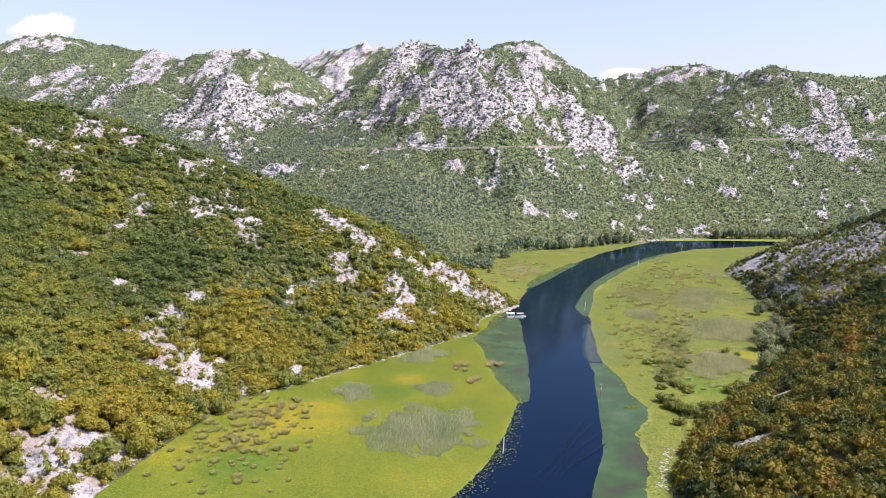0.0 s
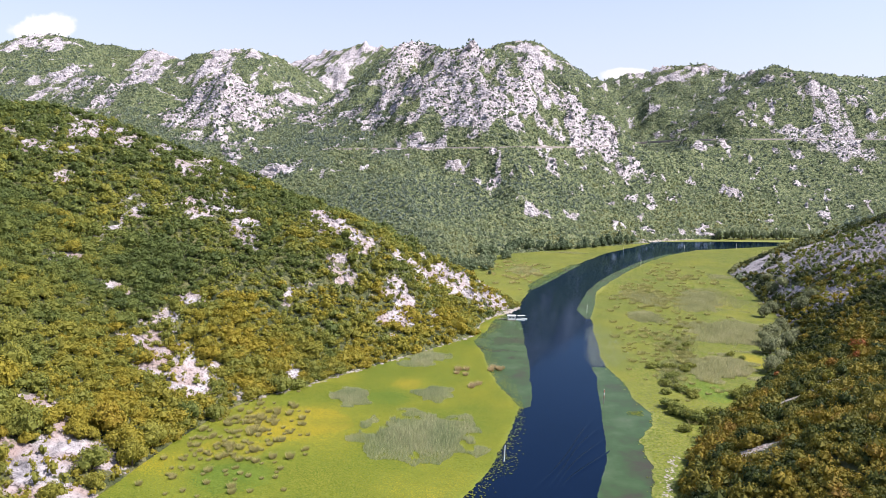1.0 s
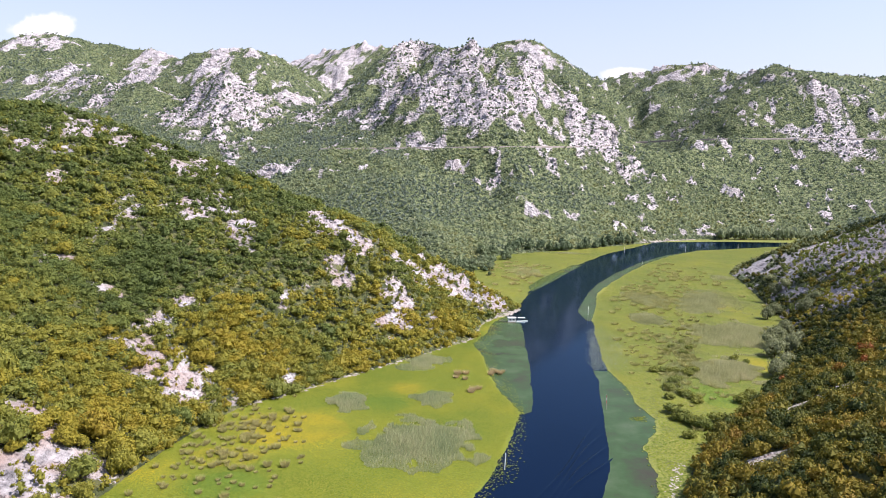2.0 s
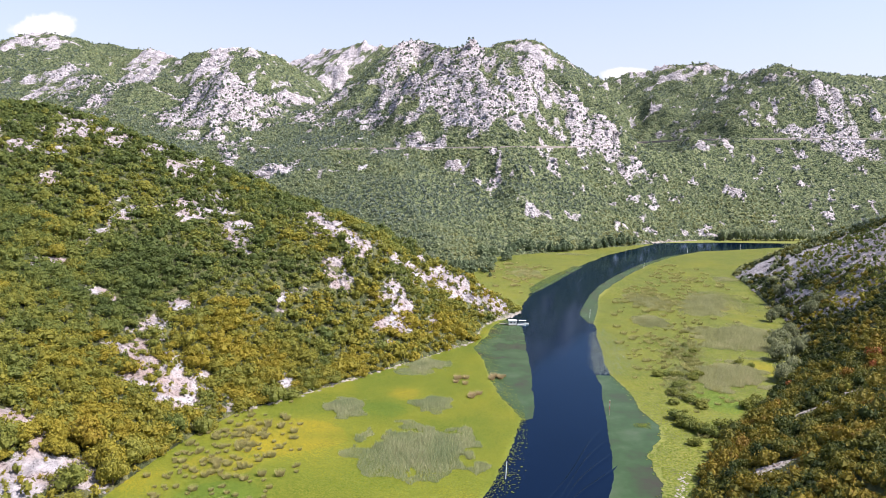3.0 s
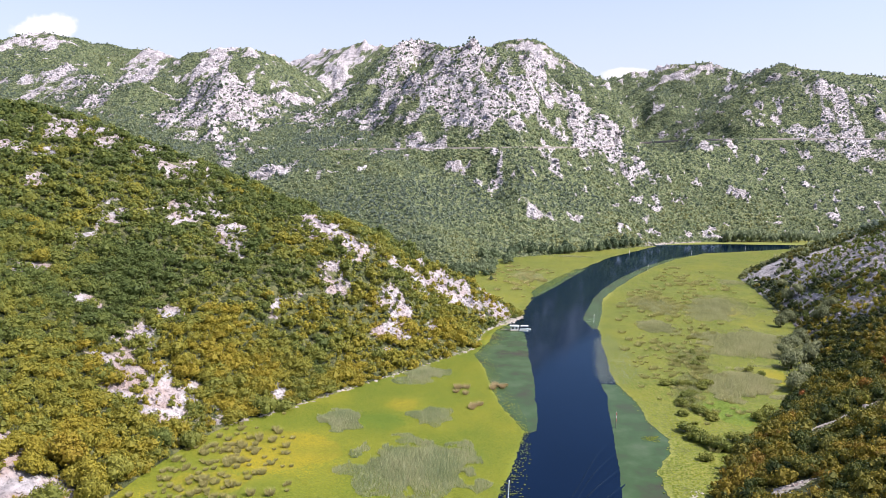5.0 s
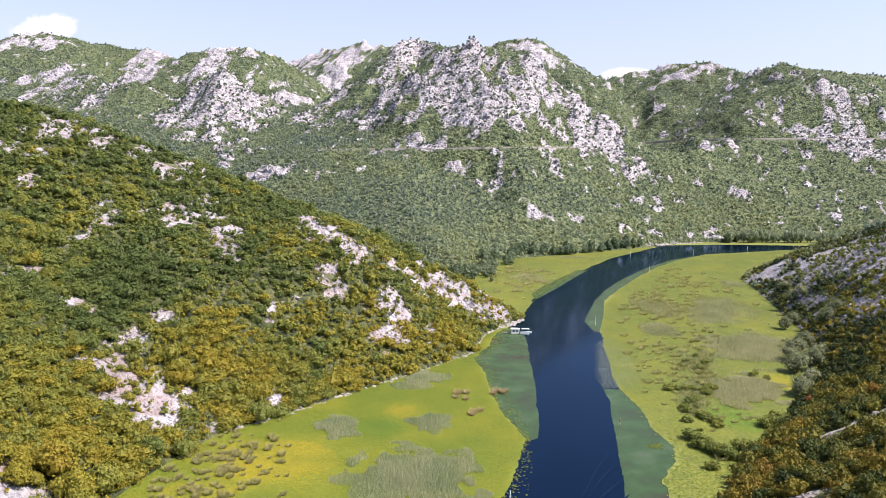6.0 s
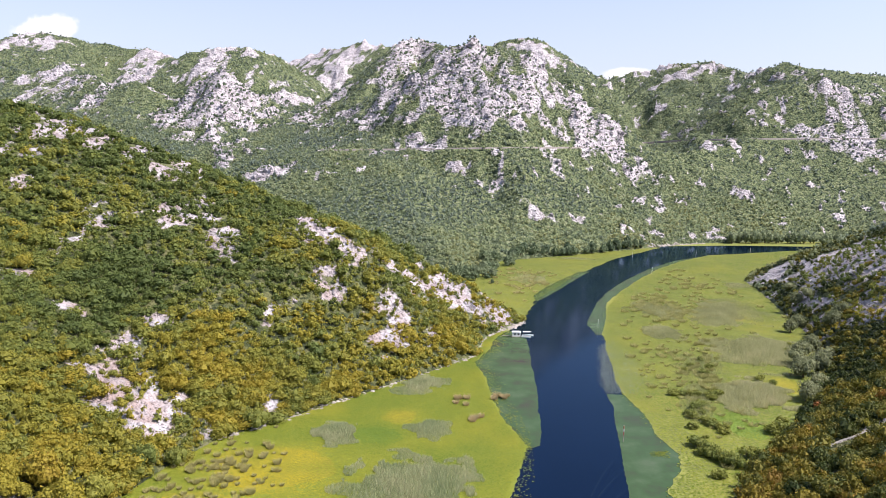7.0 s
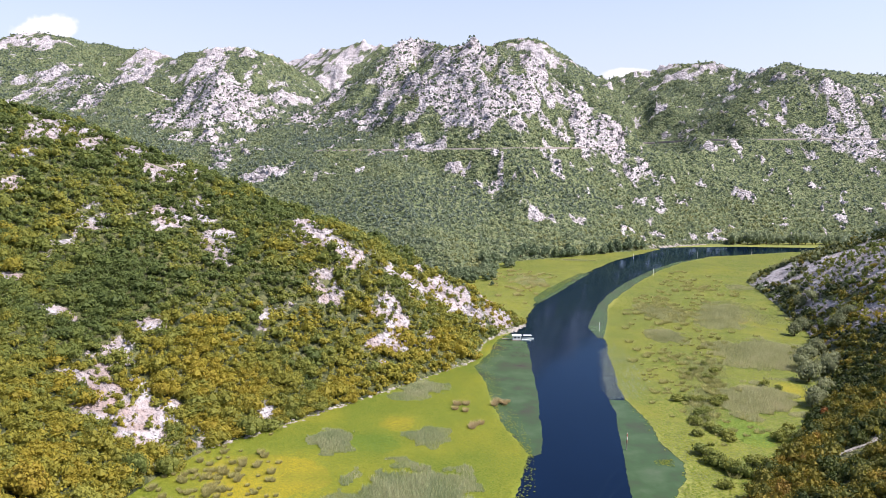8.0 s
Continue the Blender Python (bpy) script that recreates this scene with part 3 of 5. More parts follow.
gx = graded([-4600, (-1500, 240), (-900, 20), (-520, 5), (-300, 4), (260, 3.2), (560, 4), (700, 8), (1500, 30), (4600, 260)])
gy = graded([-2500, (-400, 200), (60, 25), (140, 8), (470, 3.2), (700, 6), (1080, 3.0), (1420, 5.5), (1750, 11), (2200, 45), (4700, 250)])
mx, my = np.meshgrid(gx, gy)
mz, mrock = terrain(mx.ravel(), my.ravel())
rows, cols = mx.shape
corner = (np.arange(rows - 1)[:, None] * cols + np.arange(cols - 1)[None, :]).ravel()
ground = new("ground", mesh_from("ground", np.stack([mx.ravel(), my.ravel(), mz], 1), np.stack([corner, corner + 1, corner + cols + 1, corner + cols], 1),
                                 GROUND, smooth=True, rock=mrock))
tagged(ground, "limestone hills and mountains round a flooded valley floor", "ground", kind="structure")


def flat(name, outline, z, mat, label, category, ragged=0.0, kind="structure", spacing=1.5, seed=1):
    """A level sheet with a ragged outline, a hand deep."""
    rng = np.random.RandomState(seed)
    points = []
    for (ax, ay), (bx, by) in zip(outline, outline[1:] + outline[:1]):
        count = max(1, int(math.hypot(bx - ax, by - ay) / spacing)) if ragged else 1
        points += [(ax + (bx - ax) * k / count, ay + (by - ay) * k / count) for k in range(count)]
    p = np.array(points)
    if ragged:
        p[:, 0] += ragged * (4.0 * (fbm(p[:, 0], p[:, 1], 16, 3, seed) - 0.5) + 0.9 * (rng.rand(len(p)) - 0.5))
        p[:, 1] += ragged * (4.0 * (fbm(p[:, 0], p[:, 1], 16, 3, seed + 3) - 0.5) + 0.9 * (rng.rand(len(p)) - 0.5))
    bm = bmesh.new()
    face = bm.faces.new([bm.verts.new((x, y, z)) for x, y in p])
    face.normal_update()
    if face.normal.z < 0:
        face.normal_flip()
    bmesh.ops.extrude_face_region(bm, geom=[face], use_keep_orig=True)
    for v in [v for v in bm.verts][:len(p)]:
        v.co.z -= 0.06
    bm.faces.remove(face) if face.is_valid else None
    me = bpy.data.meshes.new(name)
    bm.to_mesh(me)
    bm.free()
    me.materials.append(mat)
    return tagged(new(name, me), label, category, kind=kind)


water = flat("water", [(-400, -400), (600, -400), (600, 900), (-400, 900)], 0.0, WATER, "dark blue calm river water with faint ripples", "river")
flat("lily_mat", [(-14, 100), (-4, 175), (2, 189), (8, 205), (12, 228), (17, 250), (11, 271), (7, 292), (5, 318), (1, 340), (6, 360), (10, 385), (18, 404), (6, 410),
                  (-10, 386), (-22, 349), (-50, 304), (-85, 272), (-101, 226), (-112, 160), (-118, 100)], 0.10, LILY,
     "yellow-green carpet of floating water lily leaves", "water lilies", 0.8, seed=1)


def drift(cx, cy, a, b, mat, label, seed):
    """A ragged oval of leaves of another colour lying in the carpet."""
    flat("lily_drift", [(cx + a * math.cos(k * 0.5236), cy + b * math.sin(k * 0.5236)) for k in range(12)], 0.114, mat, label, "water lilies", 1.9, seed=seed)


drift(-52, 229, 17, 15, LILY_GOLD, "golden drift of yellowing lily leaves", 11)
drift(-66, 205, 9, 8, LILY_GOLD, "golden drift of yellowing lily leaves by the shore", 12)
drift(-60, 187, 11, 9, LILY_GREEN, "fresh green lily leaves near the golden drift", 18)
drift(-22, 272, 5, 7, LILY_GOLD, "small golden drift of lily leaves", 13)
drift(120, 321, 5, 12, LILY_GOLD, "yellow drift of leaves beside the reeds", 14)
drift(141, 453, 5, 14, RUSTY, "orange drift of dying leaves in the flooded meadow", 15)
drift(86, 277, 8, 14, LILY_GREEN, "fresh green lily leaves among the bushes", 16)
drift(-28, 255, 9, 7, LILY_GREEN, "fresh green drift of lily leaves", 17)
flat("meadow", [(54, 303), (54, 324), (57, 356), (61, 397), (69, 436), (75, 474), (88, 512), (112, 570), (137, 623), (171, 682), (207, 726), (251, 752), (297, 780),
                (430, 810), (440, 715), (290, 675), (222, 620), (200, 580), (192, 520), (172, 424), (150, 359), (134, 326), (108, 281), (84, 245), (66, 215),
                (58, 180), (52, 120), (40, 120), (44, 184), (50, 205), (50, 224), (57, 237), (60.5, 249), (56.5, 263), (56, 284)], 0.11, MEADOW,
     "yellow-green flooded meadow of sedge and lily leaves", "meadow", 0.8, seed=2)
flat("meadow", [(24, 424), (34, 476), (51, 522), (67, 569), (89, 625), (116, 682), (150, 737), (176, 778), (163, 782), (119, 742), (74, 702), (14, 655), (-4, 605),
                (-30, 570), (-50, 510), (0, 450)], 0.11, MEADOW, "bright green wet meadow at the wooded mountain's foot", "meadow", 0.7, seed=4)
flat("meadow", [(186, 792), (256, 815), (313, 822), (440, 836), (440, 905), (271, 856), (231, 834)], 0.11, MEADOW, "narrow strip of green bank below the mountain", "meadow", 0.5, seed=5)
flat("weed_bed", [(12, 245), (20, 252), (22, 272), (23, 320), (24, 371), (24, 386), (17, 402), (4, 388), (-2, 345), (0, 318), (2, 292), (6, 268)], 0.045, ALGAE,
     "dull green water weed just under the river's surface", "water weed", 0.5, seed=3)
flat("weed_bed", [(22, 120), (30, 178), (38, 208), (43, 248), (47, 285), (48, 304), (58, 304), (62, 284), (64, 262), (64, 246), (62, 236), (56, 224), (54, 205), (50, 184), (46, 120)],
     0.045, ALGAE, "dull green water weed just under the river's surface", "water weed", 0.35, seed=6)
flat("weed_bed", [(58, 398), (57, 421), (63, 449), (71, 482), (84, 521), (104, 569), (132, 627), (167, 684), (207, 727), (214, 722), (180, 676), (142, 619), (118, 566),
                  (94, 508), (82, 472), (76, 432), (66, 396)], 0.045, ALGAE, "dull green water weed along the outer bend", "water weed", 0.4, seed=7)
flat("weed_bed", [(36, 478), (53, 520), (69, 566), (84, 604), (76, 603), (60, 565), (46, 530), (34, 495)], 0.13, ALGAE, "dull green water weed beside the meadow", "water weed", 0.4, seed=8)

# ---------------------------------------------------------------- woods
def ico(level=1):
    bm = bmesh.new()
    bmesh.ops.create_icosphere(bm, subdivisions=level, radius=1)
    v = np.array([p.co[:] for p in bm.verts])
    f = np.array([[p.index for p in face.verts] for face in bm.faces])
    bm.free()
    return v, f


ICO_V, ICO_F = ico(1)
OCTA = (np.array([(1, 0, 0.2), (0, 1, 0.1), (-1, 0, -0.1), (0, -1, 0.2), (0.1, 0, 1), (0, 0.1, -1)], float),
        np.array([(0, 1, 4), (1, 2, 4), (2, 3, 4), (3, 0, 4), (1, 0, 5), (2, 1, 5), (3, 2, 5), (0, 3, 5)]))


def crown(rng, lumps, cards, leaf, spread=0.62, low=0.25, unruly=0.55, ball=(ICO_V, ICO_F)):
    """A shrub's crown about 1 m in radius on the ground: uneven lumps under many small leaf clumps. Triangles only."""
    verts, faces, tone, count = [], [], [], 0
    centres = []
    for k in range(lumps):
        a, r = rng.rand() * 6.283, spread * math.sqrt(rng.rand())
        size = 0.36 + 0.24 * rng.rand()
        centres.append((r * math.cos(a), r * math.sin(a), low + size * 0.6 + 0.75 * rng.rand() * (1 - 0.6 * r), size))
    for cx, cy, cz, size in centres:
        v = ball[0] * size * 0.66 * (0.85 + 0.3 * rng.rand(len(ball[0]), 1)) + (cx, cy, cz)
        v[:, 2] = np.maximum(v[:, 2], 0)
        verts.append(v)
        faces.append(ball[1] + count)
        tone.append(np.full(len(v), -0.02))
        count += len(v)
    for k in range(cards):
        cx, cy, cz, size = centres[rng.randint(lumps)]
        d = rng.normal(size=3)
        d[2] = abs(d[2]) * 0.9 - 0.25
        d /= np.linalg.norm(d)
        p = np.array((cx, cy, cz)) + d * size * (0.82 + 0.33 * rng.rand())
        up = d + unruly * rng.normal(size=3)
        up /= np.linalg.norm(up)
        s = np.cross(up, rng.normal(size=3))
        s /= np.linalg.norm(s)
        t = np.cross(up, s)
        w = leaf * (0.6 + 0.9 * rng.rand())
        verts.append(np.array([p - s * w - t * w * 0.5, p + s * w - t * w * 0.4 + up * w * 0.2, p + t * w * 1.1 - up * w * 0.2]))
        faces.append(np.array([[0, 1, 2]]) + count)
        tone.append(np.full(3, 0.03 * rng.normal()))
        count += 3
    v = np.concatenate(verts)
    v[:, 2] = np.maximum(v[:, 2], 0)
    return v, np.concatenate(faces), np.concatenate(tone)


crown_rng = np.random.RandomState(7)
FINE = [crown(crown_rng, 8, 450, 0.074, 0.74, 0.04, 0.32, OCTA) for k in range(10)]
SMALL = [crown(crown_rng, 6, 230, 0.082, 0.66, 0.05, 0.35, OCTA) for k in range(10)]
MIDDLE = [crown(crown_rng, 5, 90, 0.145, 0.70, 0.03, 0.30, OCTA) for k in range(10)]
FAR = [crown(crown_rng, 2, 18, 0.19, 0.42, 0.0, 0.4, OCTA) for k in range(10)]
SPECK = [crown(crown_rng, 1, 9, 0.26, 0.1, 0.0, 0.4, OCTA) for k in range(6)]


def gather(kinds, places, sizes, heights, tones, seed):
    """Many plants in one set of arrays."""
    rng = np.random.RandomState(seed)
    verts, faces, tone, count = [], [], [], 0
    pick = rng.randint(len(kinds), size=len(places))
    for k, (v, f, own) in enumerate(kinds):
        chosen = np.nonzero(pick == k)[0]
        if not len(chosen):
            continue
        a = rng.rand(len(chosen)) * 6.283
        ca, sa = np.cos(a)[:, None], np.sin(a)[:, None]
        s, h = sizes[chosen][:, None], heights[chosen][:, None]
        x = (v[None, :, 0] * ca - v[None, :, 1] * sa) * s + places[chosen, 0][:, None]
        y = (v[None, :, 0] * sa + v[None, :, 1] * ca) * s + places[chosen, 1][:, None]
        z = v[None, :, 2] * h + places[chosen, 2][:, None] - 0.25 * s
        verts.append(np.stack([x, y, z], 2).reshape(-1, 3))
        faces.append((f[None] + (np.arange(len(chosen)) * len(v))[:, None, None] + count).reshape(-1, 3))
        tone.append((tones[chosen][:, None] + own[None]).ravel())
        count += len(chosen) * len(v)
    return np.concatenate(verts), np.concatenate(faces), np.concatenate(tone)


def scatter(rng, x0, x1, y0, y1, gap):
    """Jittered places, one for each square of that side."""
    nx, ny = int((x1 - x0) / gap), int((y1 - y0) / gap)
    i, j = np.meshgrid(np.arange(nx), np.arange(ny))
    return x0 + (i.ravel() + rng.rand(nx * ny)) * gap, y0 + (j.ravel() + rng.rand(nx * ny)) * gap


def in_view(x, y, margin=14):
    """The part of the plan that lies ahead of the valley's mouth."""
    return (np.abs(x - (-0.043 * y)) < 0.60 * y + margin) & (y > 95)


CLEARINGS = [(-87, 201, 5.5), (-65, 258, 4.5), (-93, 181, 6), (-78, 228, 4.5), (-84, 222, 4)]  # round the trees of the shore
SINGLE = {}  # the nearest plants of a wood, to be built one by one


def wood(name, kinds, x, y, size, seed, tone, label, keep=0.45, mat=LEAVES, tall=1.0, mixed=0.55, bare=-1.0, top_tone=0.68, single="", mingled=0.115):
    rng = np.random.RandomState(seed)
    z, rock = terrain(x, y)
    live = (z > 0.3) & (rock + mixed * (rng.rand(len(x)) - 0.5) < keep) & in_view(x, y)
    live &= (rock > bare) & (np.abs(road_offset(x, y) + 0.5) > 3.2) & (track_distance(x, y + 0.8) > 2.2) & (track_distance(x, y + 4.5) > 2.3)
    far = np.hypot(x, y)
    live &= (terrain(x * (1 + 8 / far), y * (1 + 8 / far))[0] - z) > -2.2  # the slopes that face the valley's mouth
    for cx, cy, r in CLEARINGS if name != "undergrowth" else ():
        live &= np.hypot(x - cx, y - cy) > r
    x, y, z, size = x[live], y[live], z[live], size[live]
    if single:
        order = np.argsort(y)
        SINGLE[single] = np.stack([x, y, size], 1)[order[:110]]
        x, y, z, size = (a[order[110:]] for a in (x, y, z, size))
    t = tone(x, y, z) + mingled * rng.normal(size=len(x))
    v, f, own = gather(kinds, np.stack([x, y, z], 1), size, size * tall * (0.8 + 0.5 * rng.rand(len(x))), np.clip(t, 0.04, top_tone), seed + 1)
    print(name, len(x), "plants", len(f), "triangles")
    return tagged(new(name, mesh_from(name, v, f, mat, 3, tone=own)), label, "woodland", kind="stuff")


def left_tone(x, y, z):
    low = step(46, 4, z) * step(470, 390, y)
    return 0.17 + 0.37 * low - 0.14 * np.exp(-((x + 170) / 35) ** 2 - ((y - 300) / 35) ** 2) + 0.7 * (fbm(x, y, 30, 3, 1) - 0.5) + 0.4 * (fbm(x, y, 9, 2, 4) - 0.5)


def right_tone(x, y, z):
    t = 0.27 + 0.85 * (fbm(x, y, 11, 3, 2) - 0.5) + 0.10 * step(60, 10, z) * step(330, 240, y) + 0.05 * np.exp(-((x - 74) / 12) ** 2 - ((y - 224) / 16) ** 2)
    return t + 0.03 * step(310, 380, y)


def crag_tone(x, y, z):
    return 0.22 + 0.8 * (fbm(x, y, 30, 3, 3) - 0.5)


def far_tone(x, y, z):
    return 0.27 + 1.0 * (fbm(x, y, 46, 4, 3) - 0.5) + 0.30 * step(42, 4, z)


wood_rng = np.random.RandomState(5)
x, y = scatter(wood_rng, -200, 30, 118, 300, 3.3)
wood("shrub_wood", FINE, x, y, 1.8 + 3.0 * wood_rng.rand(len(x)) ** 2.0, 11, left_tone, "dense green and yellowing oak scrub on the limestone hillside", tall=0.82, single="left", top_tone=0.62)
x, y = scatter(wood_rng, -320, 30, 300, 460, 3.7)
wood("shrub_wood", MIDDLE, x, y, 1.7 + 2.8 * wood_rng.rand(len(x)) ** 2.0, 12, left_tone, "dark green scrub between pale rocks on the hill's crest", tall=0.85, top_tone=0.6)
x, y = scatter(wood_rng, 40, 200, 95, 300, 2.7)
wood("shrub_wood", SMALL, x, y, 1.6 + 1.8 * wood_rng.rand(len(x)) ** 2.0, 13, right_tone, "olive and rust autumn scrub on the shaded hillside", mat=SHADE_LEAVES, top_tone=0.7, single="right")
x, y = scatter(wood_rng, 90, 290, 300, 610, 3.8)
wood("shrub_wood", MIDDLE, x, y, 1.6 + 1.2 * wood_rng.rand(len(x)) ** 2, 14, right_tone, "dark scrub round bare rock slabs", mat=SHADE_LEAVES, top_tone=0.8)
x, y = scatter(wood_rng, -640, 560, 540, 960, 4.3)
wood("mountain_wood", FAR, x, y, 1.9 + 1.9 * wood_rng.rand(len(x)) ** 2, 15, far_tone, "green scrub forest covering the mountain's lower slope", 0.45, HAZED_LEAVES, mingled=0.07)
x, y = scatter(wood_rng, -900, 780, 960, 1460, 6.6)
wood("mountain_wood", FAR, x, y, 1.9 + 2.0 * wood_rng.rand(len(x)) ** 2, 16, far_tone, "thin dark scrub between the mountain's pale crags", 0.55, HAZED_LEAVES, mingled=0.07)
x, y = scatter(wood_rng, -200, 30, 120, 300, 2.3)
wood("undergrowth", FAR, x, y, 1.5 + 0.9 * wood_rng.rand(len(x)), 19, left_tone, "low undergrowth filling the gaps between shrubs", keep=0.40, top_tone=0.55)
x, y = scatter(wood_rng, -300, 30, 300, 450, 3.2)
wood("undergrowth", FAR, x, y, 1.6 + 0.9 * wood_rng.rand(len(x)), 20, left_tone, "low undergrowth on the hill's crest", keep=0.36, top_tone=0.5)
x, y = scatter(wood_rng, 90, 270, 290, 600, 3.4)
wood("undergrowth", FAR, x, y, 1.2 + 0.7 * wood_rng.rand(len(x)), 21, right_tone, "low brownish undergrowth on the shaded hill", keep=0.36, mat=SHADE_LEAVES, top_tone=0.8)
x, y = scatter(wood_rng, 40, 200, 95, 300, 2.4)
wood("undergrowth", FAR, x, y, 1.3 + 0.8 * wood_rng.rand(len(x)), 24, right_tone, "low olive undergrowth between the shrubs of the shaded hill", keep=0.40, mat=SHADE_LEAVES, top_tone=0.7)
x, y = scatter(wood_rng, -560, 540, 780, 1160, 3.2)
wood("crag_shrubs", SPECK, x, y, 1.3 + 2.6 * wood_rng.rand(len(x)) ** 2, 17, crag_tone, "low dark shrubs rooted in the limestone crags", 1.0, GROVE, 1.0, 1.9, 0.5)
x, y = scatter(wood_rng, -240, 240, 150, 520, 2.2)
wood("rock_shrubs", FAR, x, y, 1.0 + 2.0 * wood_rng.rand(len(x)) ** 2, 18, left_tone, "low shrubs among broken limestone", 0.80, LEAVES, 1.0, 1.8, 0.4)


# ---------------------------------------------------------------- loose rock
def boulder(rng, level):
    v, f = ico(level)
    v = v * (0.7 + 0.6 * rng.rand(len(v), 1))
    v[:, 2] *= 0.75
    return v, f, np.zeros(len(v))


def crags(name, kinds, x, y, size, need, seed, label, tall=1.0):
    rng = np.random.RandomState(seed)
    z, rock = terrain(x, y)
    live = (z > 0.2) & (rock > need + 0.25 * rng.rand(len(x))) & in_view(x, y)
    x, y, z, size = x[live], y[live], z[live], size[live]
    v, f, own = gather(kinds, np.stack([x, y, z], 1), size, size * tall * (0.5 + 0.9 * rng.rand(len(x))), np.zeros(len(x)), seed)
    print(name, len(x), "stones", len(f), "triangles")
    return tagged(new(name, mesh_from(name, v, f, GROUND, 3, rock=np.ones(len(v)))), label, "rocks", kind="stuff")


rock_rng = np.random.RandomState(9)
ROUGH = [boulder(rock_rng, 1) for k in range(10)]
x, y = scatter(rock_rng, -700, 600, 720, 1260, 5.0)
crags("mountain_crags", ROUGH, x, y, 0.6 + 2.6 * rock_rng.rand(len(x)) ** 3, 0.42, 21, "pale weathered limestone crags on the mountain", 1.2)
x, y = scatter(rock_rng, -270, 30, 150, 450, 1.7)
crags("hillside_rocks", ROUGH, x, y, 0.35 + 1.0 * rock_rng.rand(len(x)) ** 3, 0.45, 22, "white broken limestone showing between the shrubs")
x, y = scatter(rock_rng, 60, 240, 180, 520, 2.2)
crags("hillside_rocks", ROUGH, x, y, 0.4 + 1.1 * rock_rng.rand(len(x)) ** 3, 0.45, 23, "grey limestone slabs on the bare hillside", 0.6)

# ---------------------------------------------------------------- reeds, lily leaves and tufts
def blades(places, heights, widths, lean, tones, seed):
    """Upright blades as narrow bent triangles."""
    rng = np.random.RandomState(seed)
    n = len(places)
    a, b = rng.rand(n) * 6.283, rng.rand(n) * 6.283
    side = np.stack([np.cos(a), np.sin(a), np.zeros(n)], 1) * widths[:, None]
    tip = np.stack([np.cos(b) * lean, np.sin(b) * lean, np.ones(n)], 1) * heights[:, None]
    v = np.stack([places - side, places + side, places + tip], 1).reshape(-1, 3)
    return v, np.arange(3 * n).reshape(-1, 3), np.repeat(tones, 3)


def oval(rng, count, cx, cy, a, b, ragged=0.35, seed=0):
    """Places inside a ragged oval."""
    r, t = np.sqrt(rng.rand(count)) * 1.25, rng.rand(count) * 6.283
    x, y = cx + a * r * np.cos(t), cy + b * r * np.sin(t)
    live = r < 1.0 + ragged * 2 * (fbm(x, y, 6, 3, seed) - 0.5)
    return x[live], y[live]


def reed_bed(cx, cy, a, b, count, tall, tone, label, seed, turn=0.0, mat=REED):
    rng = np.random.RandomState(seed)
    x, y = oval(rng, count, 0, 0, a, b, 0.9, seed)
    rim = np.clip(1.35 - np.hypot(x / a, y / b), 0.35, 1)
    c, s = math.cos(turn), math.sin(turn)
    x, y = cx + x * c - y * s, cy + x * s + y * c
    n = len(x)
    h = rim * tall * (0.5 + 0.6 * rng.rand(n)) * (0.75 + 0.5 * fbm(x, y, 5, 2, 2))
    t = tone + 0.9 * (fbm(x, y, 7, 3, seed) - 0.5) + 0.22 * rng.normal(size=n)
    v, f, own = blades(np.stack([x, y, np.full(n, 0.1)], 1), h, 0.04 + 0.05 * rng.rand(n), 0.4, np.clip(t, 0, 1), seed)
    tagged(new("reed_bed", mesh_from("reed_bed", v, f, mat, 3, tone=own)), label, "reeds", kind="stuff")


reed_bed(-14, 222, 18, 19, 40800, 2.3, 0.42, "large grey-green reed bed standing in the lilies", 31)
reed_bed(-40, 255, 7.5, 9, 12240, 1.9, 0.40, "small grey-green reed clump among lily leaves", 32)
reed_bed(-13, 262, 6.5, 9, 7072, 1.9, 0.36, "thin reed clump among lily leaves", 33)
reed_bed(-19, 307, 8, 12, 10880, 1.9, 0.45, "grey-green reeds by the stony shore", 34, -0.5)
reed_bed(101, 309, 13, 20, 26000, 3.0, 0.55, "straw-coloured reed bed in the flooded meadow", 35, -0.35, DRY_REED)
reed_bed(127, 374, 22, 32, 46000, 3.0, 0.5, "broad straw-coloured reed bed in the flooded meadow", 36, -0.3, DRY_REED)
reed_bed(133, 460, 13, 36, 28000, 2.6, 0.35, "dull green reed bed in the flooded meadow", 37, -0.3, DRY_REED)
reed_bed(101, 462, 15, 22, 20000, 2.0, 0.25, "sparse sedge in the flooded meadow", 38, 0.0, DRY_REED)
reed_bed(92, 408, 9, 16, 15000, 2.0, 0.3, "brownish sedge clump in the flooded meadow", 39, 0.0, DRY_REED)
reed_bed(150, 470, 14, 40, 11000, 1.6, 0.25, "sparse sedge in the flooded meadow", 40, 0.0, DRY_REED)
reed_bed(38, 560, 14, 26, 7072, 1.5, 0.55, "sparse sedge on the far wet meadow", 41, 0.0, DRY_REED)
reed_bed(176, 559, 10, 12, 5000, 1.6, 0.3, "dark line of sedge under the shaded hill", 43, 0.0, DRY_REED)
reed_bed(78, 298, 5, 26, 5200, 1.6, 0.1, "patchy olive sedge among the meadow bushes", 44, -0.25, DRY_REED)
reed_bed(92, 345, 10, 26, 5000, 1.6, 0.15, "patchy olive sedge in the flooded meadow", 45, -0.2, DRY_REED)
reed_bed(80, 676, 16, 5, 4080, 1.5, 0.5, "thin line of sedge on the far meadow", 42, 0.0, DRY_REED)


